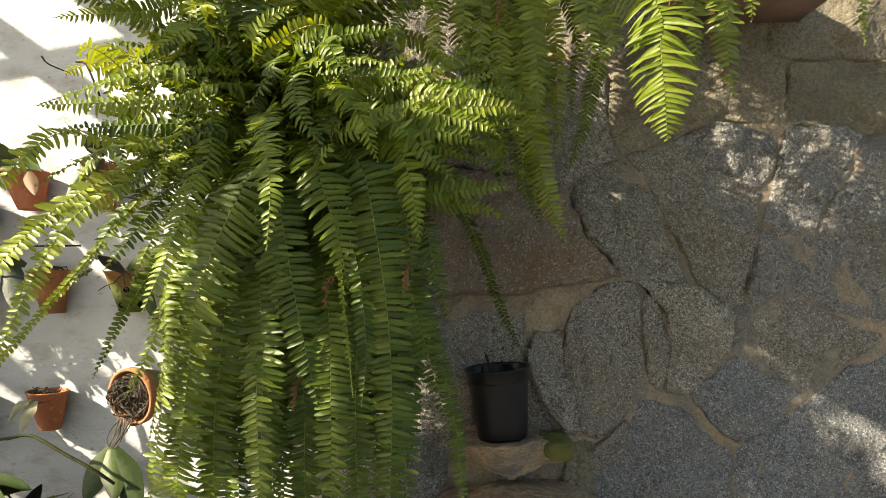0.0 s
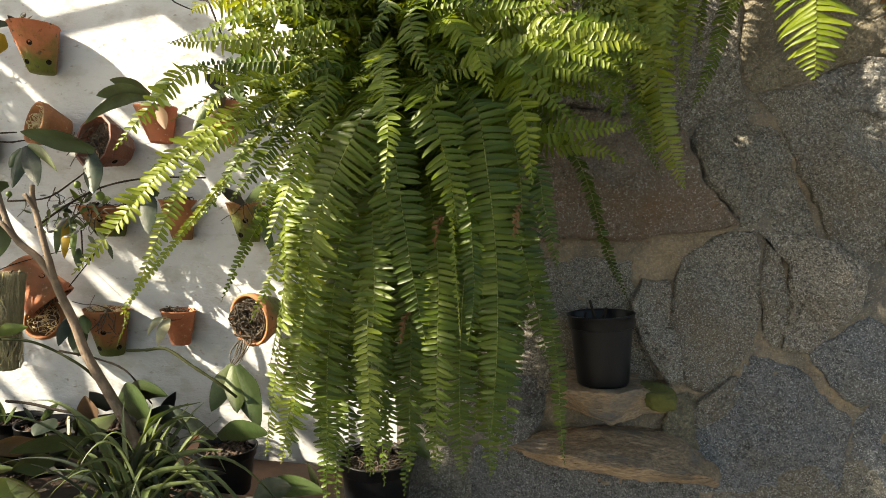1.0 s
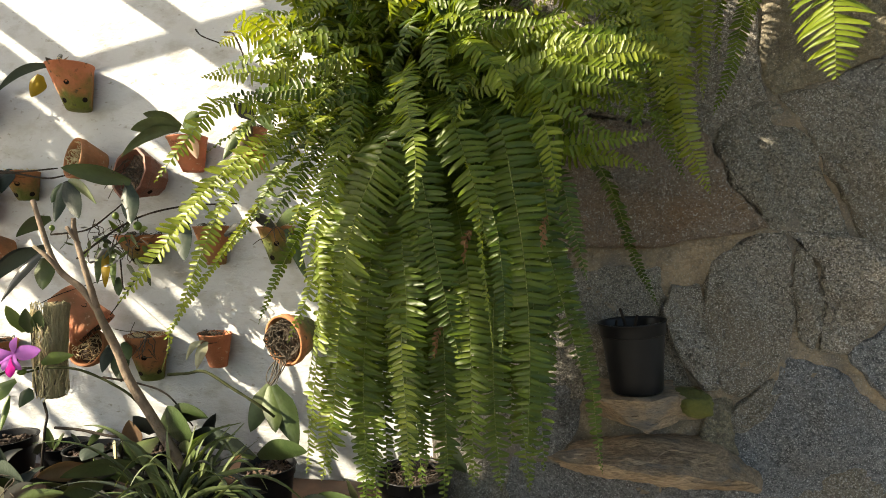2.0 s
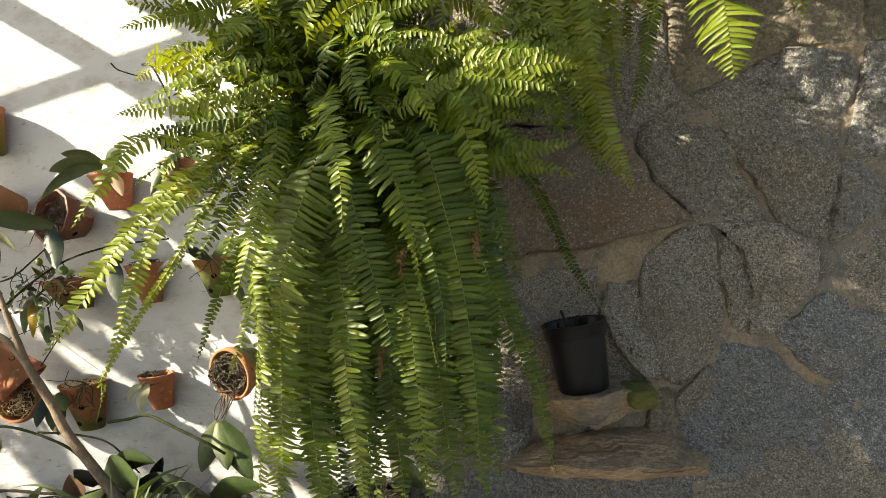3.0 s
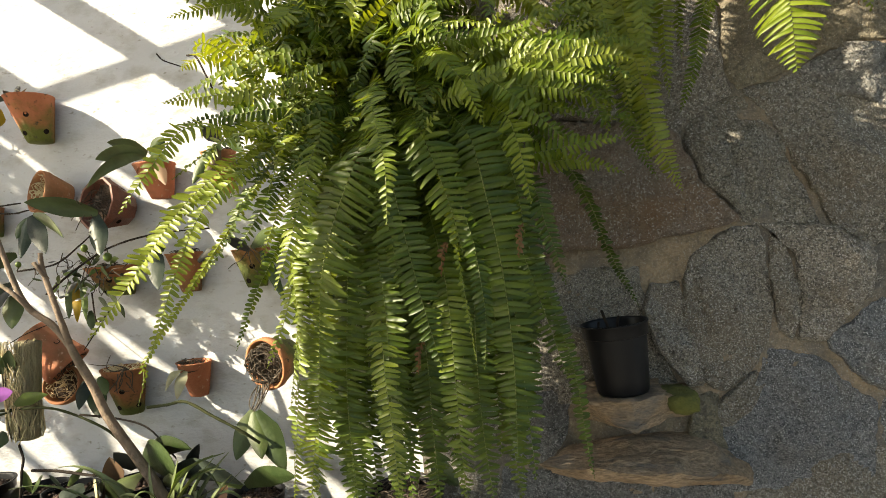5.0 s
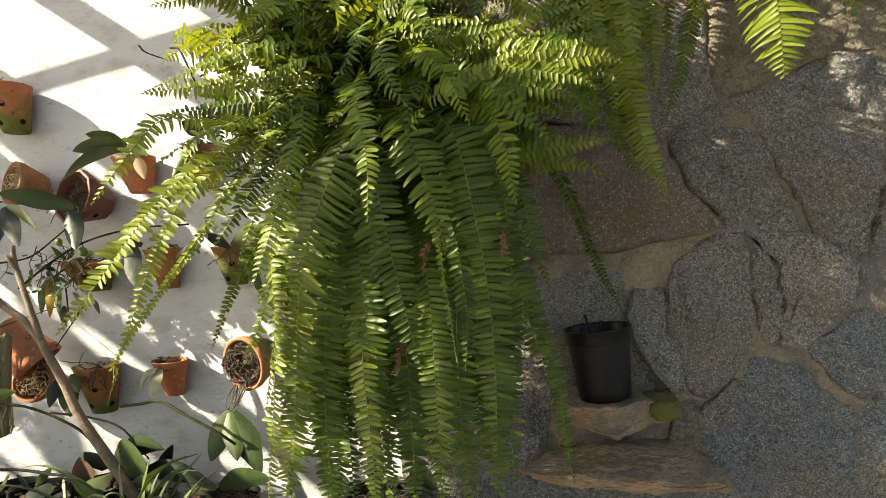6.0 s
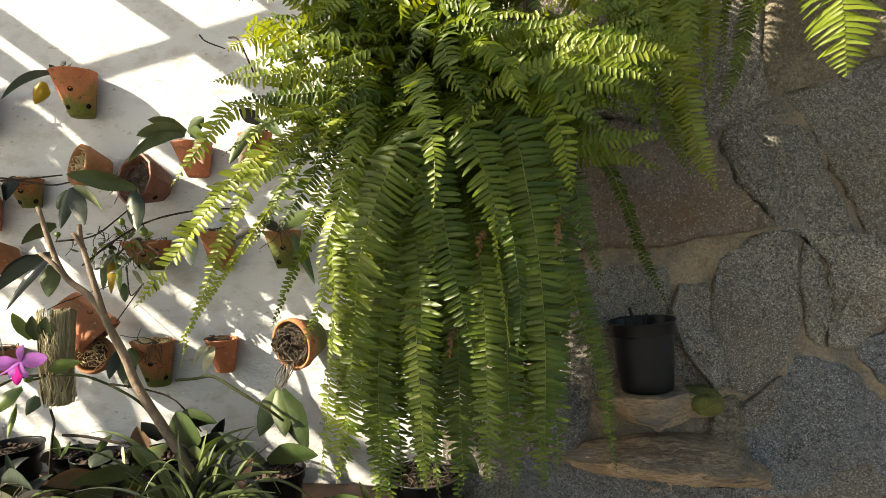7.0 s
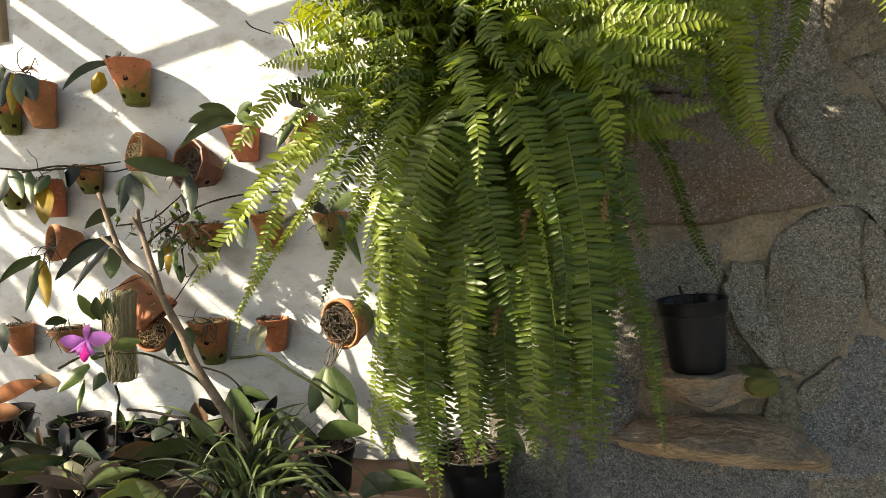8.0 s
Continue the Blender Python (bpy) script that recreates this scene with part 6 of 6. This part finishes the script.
# ==== pots and plants on the shelf ====
SHELF_POTS = [(-1.62, 1.50, 0.085, 0.135), (-1.415, 1.50, 0.062, 0.125), (-1.305, 1.47, 0.068, 0.13), (-1.12, 1.48, 0.075, 0.14), (-1.46, 1.30, 0.070, 0.085), (-1.64, 1.28, 0.075, 0.075),
              (-1.25, 1.27, 0.066, 0.08), (-0.775, 1.45, 0.072, 0.115), (-0.84, 1.25, 0.070, 0.085), (-0.375, 1.39, 0.085, 0.145), (-0.47, 1.19, 0.075, 0.075), (-1.93, 1.50, 0.09, 0.15), (-1.84, 1.25, 0.08, 0.08)]
for k, (x, y, r0, h) in enumerate(SHELF_POTS):
    nursery_pot(pose(x, y, SHELF_Z, 0, 0, 40 * k), r0, h, "black plastic nursery pot with bark on the slab shelf", "black pots on the shelf", tag=k == 7)
litter = thing("fern_litter", "brown dead fern litter on a black pot", "litter")
dry_roots(litter, (-0.375, 1.39, SHELF_Z + 0.132), 0.072, 34, 46, high=0.025)

P = "plants on the shelf"
orchid("orchid", "orchid with an orange-brown withered leaf and pale roots", [((-1.898, 1.440, 0.974), (-1.614, 1.380, 1.073), 0.05, LEAF_RUST, 0.1), ((-1.854, 1.420, 0.938), (-1.727, 1.400, 0.983), 0.06, LEAF_RUST, 0.1), ((-1.692, 1.420, 1.037), (-1.542, 1.380, 1.068), 0.05, BR, 0.2), ((-1.671, 1.450, 1.059), (-1.688, 1.420, 1.079), 0.03, G, 0.3)], group=P, roots=9, root_at=(-1.712, 1.380, 0.965), seed=21)
orchid("orchid", "tuft of lime leaves in a black pot", [((-1.634, 1.470, 0.912), (-1.652, 1.420, 0.944), 0.022, LM, 0.3), ((-1.630, 1.470, 0.913), (-1.603, 1.440, 0.946), 0.022, LM, 0.2), ((-1.613, 1.460, 0.918), (-1.639, 1.440, 0.956), 0.02, G, 0.2)], group=P)
orchid("orchid", "small orchids with upright leaves in black pots", [((-1.420, 1.460, 0.916), (-1.414, 1.440, 0.981), 0.025, G, 0.05), ((-1.416, 1.460, 0.913), (-1.339, 1.420, 0.974), 0.025, G, 0.1), ((-1.430, 1.440, 0.920), (-1.424, 1.400, 0.924), 0.03, D, 0.3), ((-1.304, 1.440, 0.931), (-1.320, 1.420, 0.974), 0.012, GR, 0.3), ((-1.267, 1.420, 0.945), (-1.199, 1.400, 1.000), 0.02, G, 0.05)], group=P)
orchid("orchid", "large orchid with broad spreading dark green leaves", [
    ((-1.077, 1.460, 0.985), (-0.920, 1.360, 1.008), 0.10, G, 0.15), ((-1.074, 1.470, 0.998), (-0.914, 1.420, 1.029), 0.055, G, 0.2), ((-1.002, 1.450, 0.956), (-0.756, 1.360, 0.962), 0.062, GR, 0.16), ((-1.073, 1.440, 0.966), (-1.132, 1.360, 0.903), 0.06, G, 0.2),
    ((-1.105, 1.460, 0.969), (-1.129, 1.420, 1.027), 0.055, D, 0.2), ((-0.956, 1.460, 0.963), (-0.905, 1.440, 1.035), 0.03, D, 0.05), ((-1.145, 1.450, 0.939), (-1.150, 1.430, 1.013), 0.055, BR, 0.1), ((-1.000, 1.420, 0.948), (-0.891, 1.350, 0.934), 0.05, G, 0.2)], group=P)
orchid("orchid", "orchid with long low leaves over the front pots", [
    ((-1.032, 1.300, 0.953), (-1.164, 1.220, 0.945), 0.048, G, 0.12), ((-1.165, 1.300, 0.939), (-1.247, 1.240, 0.933), 0.06, BR, 0.15), ((-1.178, 1.360, 0.976), (-1.178, 1.300, 0.953), 0.06, GR, 0.2), ((-1.159, 1.380, 0.970), (-1.085, 1.300, 0.943), 0.04, PL, 0.1),
    ((-1.144, 1.380, 0.948), (-0.948, 1.260, 0.952), 0.06, G, 0.2), ((-1.067, 1.240, 0.926), (-1.119, 1.180, 0.927), 0.06, G, 0.2)], group=P)
orchid("orchid", "orchid with a wide fresh leaf and a pale dying one", [
    ((-1.391, 1.240, 0.919), (-1.527, 1.160, 0.921), 0.055, G, 0.10), ((-1.370, 1.220, 0.920), (-1.334, 1.215, 0.838), 0.055, PL, 0.10), ((-1.468, 1.280, 0.917), (-1.618, 1.240, 0.928), 0.06, GR, 0.08), ((-1.412, 1.280, 0.920), (-1.241, 1.200, 0.939), 0.05, GR, 0.15),
    ((-1.375, 1.280, 0.929), (-1.374, 1.260, 0.996), 0.02, GR, 0.05), ((-1.538, 1.300, 0.913), (-1.525, 1.280, 0.983), 0.018, BR, 0.05)], group=P, roots=8, root_at=(-1.318, 1.250, 0.929), seed=23)
orchid("orchid", "bright green leaf blades low on the shelf", [((-1.019, 1.140, 0.893), (-1.107, 1.100, 0.920), 0.06, LM, 0.35), ((-0.987, 1.120, 0.892), (-1.053, 1.100, 0.946), 0.05, G, 0.2), ((-1.043, 1.160, 0.895), (-1.163, 1.100, 0.888), 0.03, LM, 0.3)], group=P)
orchid("orchid", "dry pink leaf upright in a pot of bark", [((-0.795, 1.270, 0.918), (-0.727, 1.250, 1.008), 0.034, LEAF_PINK, 0.03), ((-0.831, 1.300, 0.926), (-0.835, 1.280, 0.950), 0.03, PL, 0.1)], group=P)
orchid("orchid", "orchid with arching leaves beside the stone wall", [
    ((-0.780, 1.420, 0.935), (-0.622, 1.360, 0.978), 0.055, G, 0.15), ((-0.788, 1.420, 0.935), (-0.870, 1.400, 0.982), 0.045, G, 0.15), ((-0.542, 1.160, 0.932), (-0.397, 1.120, 0.967), 0.05, G, 0.2), ((-0.546, 1.140, 0.927), (-0.465, 1.120, 0.975), 0.05, GR, 0.2),
    ((-0.441, 1.200, 0.930), (-0.475, 1.220, 0.980), 0.014, GREENSTEM, 0.1), ((-0.321, 1.420, 0.962), (-0.247, 1.360, 0.949), 0.06, G, 0.15)], group=P)

grass = thing("strap_leaf_plant", "tuft of narrow arching strap leaves over the shelf", "grass plant")
r = random.Random(31)
gc = Vector((-0.775, 1.110, 0.944))
gc.z = SHELF_Z + 0.05
for i in range(50):
    a = radians(r.uniform(-215, 35))
    ln = r.uniform(0.22, 0.48)
    b = gc + Vector((r.uniform(-0.05, 0.05), r.uniform(-0.03, 0.04), r.uniform(-0.02, 0.03)))
    d = Vector((math.cos(a), 0.45 * math.sin(a), 0))
    tip = b + d * ln * r.uniform(0.4, 1.0) + Vector((0, 0, r.uniform(-0.04, 0.26)))
    mid = b + d * ln * 0.25 + Vector((0, 0, r.uniform(0.14, 0.32)))
    part("blade", leaf_bm(bezier((b, mid, tip), 14), r.uniform(0.009, 0.020), d.cross(Vector((0, 0, 1))), 0.35, tip=1.0), r.choice((BLADE, LEAF, BLADE, LEAF_GREY, LEAF)), grass)
for tip in ((-0.663, 1.16, 1.108), (-0.684, 1.14, 1.105), (-0.710, 1.12, 1.072), (-0.766, 1.15, 1.101), (-0.649, 1.14, 1.072), (-0.742, 1.15, 1.084), (-0.867, 1.20, 1.084)):
    tip = Vector(tip)
    b = gc + Vector((r.uniform(-0.03, 0.03), 0, 0))
    part("blade", leaf_bm(bezier((b, b.lerp(tip, 0.5) + Vector((-0.03, 0, 0.05)), tip), 14), r.uniform(0.012, 0.018), (1, -0.3, 0.3), 0.35, tip=1.0), BLADE, grass, "pale green blade")
for line in (((-0.809, 1.10, 0.938), (-0.761, 1.11, 1.049), (-0.712, 1.12, 1.100), (-0.653, 1.13, 1.118)), ((-0.782, 1.09, 0.956), (-0.729, 1.10, 1.054), (-0.694, 1.11, 1.086), (-0.661, 1.12, 1.098)),
             ((-0.804, 1.11, 0.960), (-0.760, 1.12, 1.060), (-0.738, 1.12, 1.088), (-0.684, 1.14, 1.111)), ((-0.763, 1.08, 0.951), (-0.688, 1.07, 1.022), (-0.620, 1.06, 1.052), (-0.562, 1.05, 1.063)),
             ((-0.774, 1.08, 0.960), (-0.696, 1.06, 1.007), (-0.629, 1.05, 1.025), (-0.567, 1.04, 1.029)), ((-0.725, 1.06, 0.940), (-0.679, 1.05, 0.987), (-0.647, 1.05, 1.016), (-0.610, 1.05, 1.042)),
             ((-0.750, 1.07, 0.950), (-0.710, 1.06, 0.974), (-0.636, 1.04, 1.001), (-0.561, 1.03, 1.017)), ((-0.773, 1.10, 0.960), (-0.809, 1.08, 1.015), (-0.848, 1.06, 1.009), (-0.882, 1.05, 0.979)),
             ((-0.793, 1.10, 0.950), (-0.822, 1.10, 1.032), (-0.836, 1.09, 1.047), (-0.842, 1.08, 1.020))):
    part("blade", leaf_bm(smooth_line([Vector(q) for q in line], 5), r.uniform(0.010, 0.015), (0.5, -0.4, 0.7), 0.3, tip=1.0), r.choice((BLADE, LEAF_LIME, BLADE)), grass, "pale green blade")
nursery_pot(pose(gc.x, gc.y + 0.03, SHELF_Z), 0.07, 0.075, "black nursery pot under narrow strap leaves", "black pots on the shelf")
# low leafy clutter that hides the pots; mostly dark leaf colours deepen the shade here
for k, (x, y) in enumerate(((-1.78, 1.30), (-1.60, 1.22), (-1.44, 1.24), (-1.30, 1.20), (-1.18, 1.30), (-1.52, 1.36), (-1.70, 1.40), (-1.24, 1.40), (-1.06, 1.36), (-0.84, 1.30), (-1.90, 1.36))):
    q = random.Random(60 + k)
    bunch = []
    for j in range(q.randint(5, 7)):
        a = q.uniform(0, 2 * math.pi)
        o = Vector((x, y, SHELF_Z + 0.075))
        ln = q.uniform(0.09, 0.17)
        e = o + Vector((math.cos(a) * ln, math.sin(a) * ln * 0.7 - 0.02, q.uniform(0.0, 0.085)))
        bunch.append((tuple(o), tuple(e), q.uniform(0.028, 0.05), q.choice((G, D, GR, D, D, G)), q.uniform(0.12, 0.4)))
    orchid("orchid", "low orchid with dark leathery leaves on the shelf", bunch, group=P, roots=3, root_at=(x, y, SHELF_Z + 0.085), seed=70 + k)
for k, (x0, x1, y, z) in enumerate(((-0.80, -0.50, 1.30, SHELF_Z + 0.02), (-0.86, -0.42, 1.10, SHELF_Z + 0.02))):
    tagged(part("loose_plank", box_bm((x0, y, z - 0.02), (x1, y + 0.09, z + 0.005), 0.003), PLANK), "short weathered plank lying on the slab", "plank")
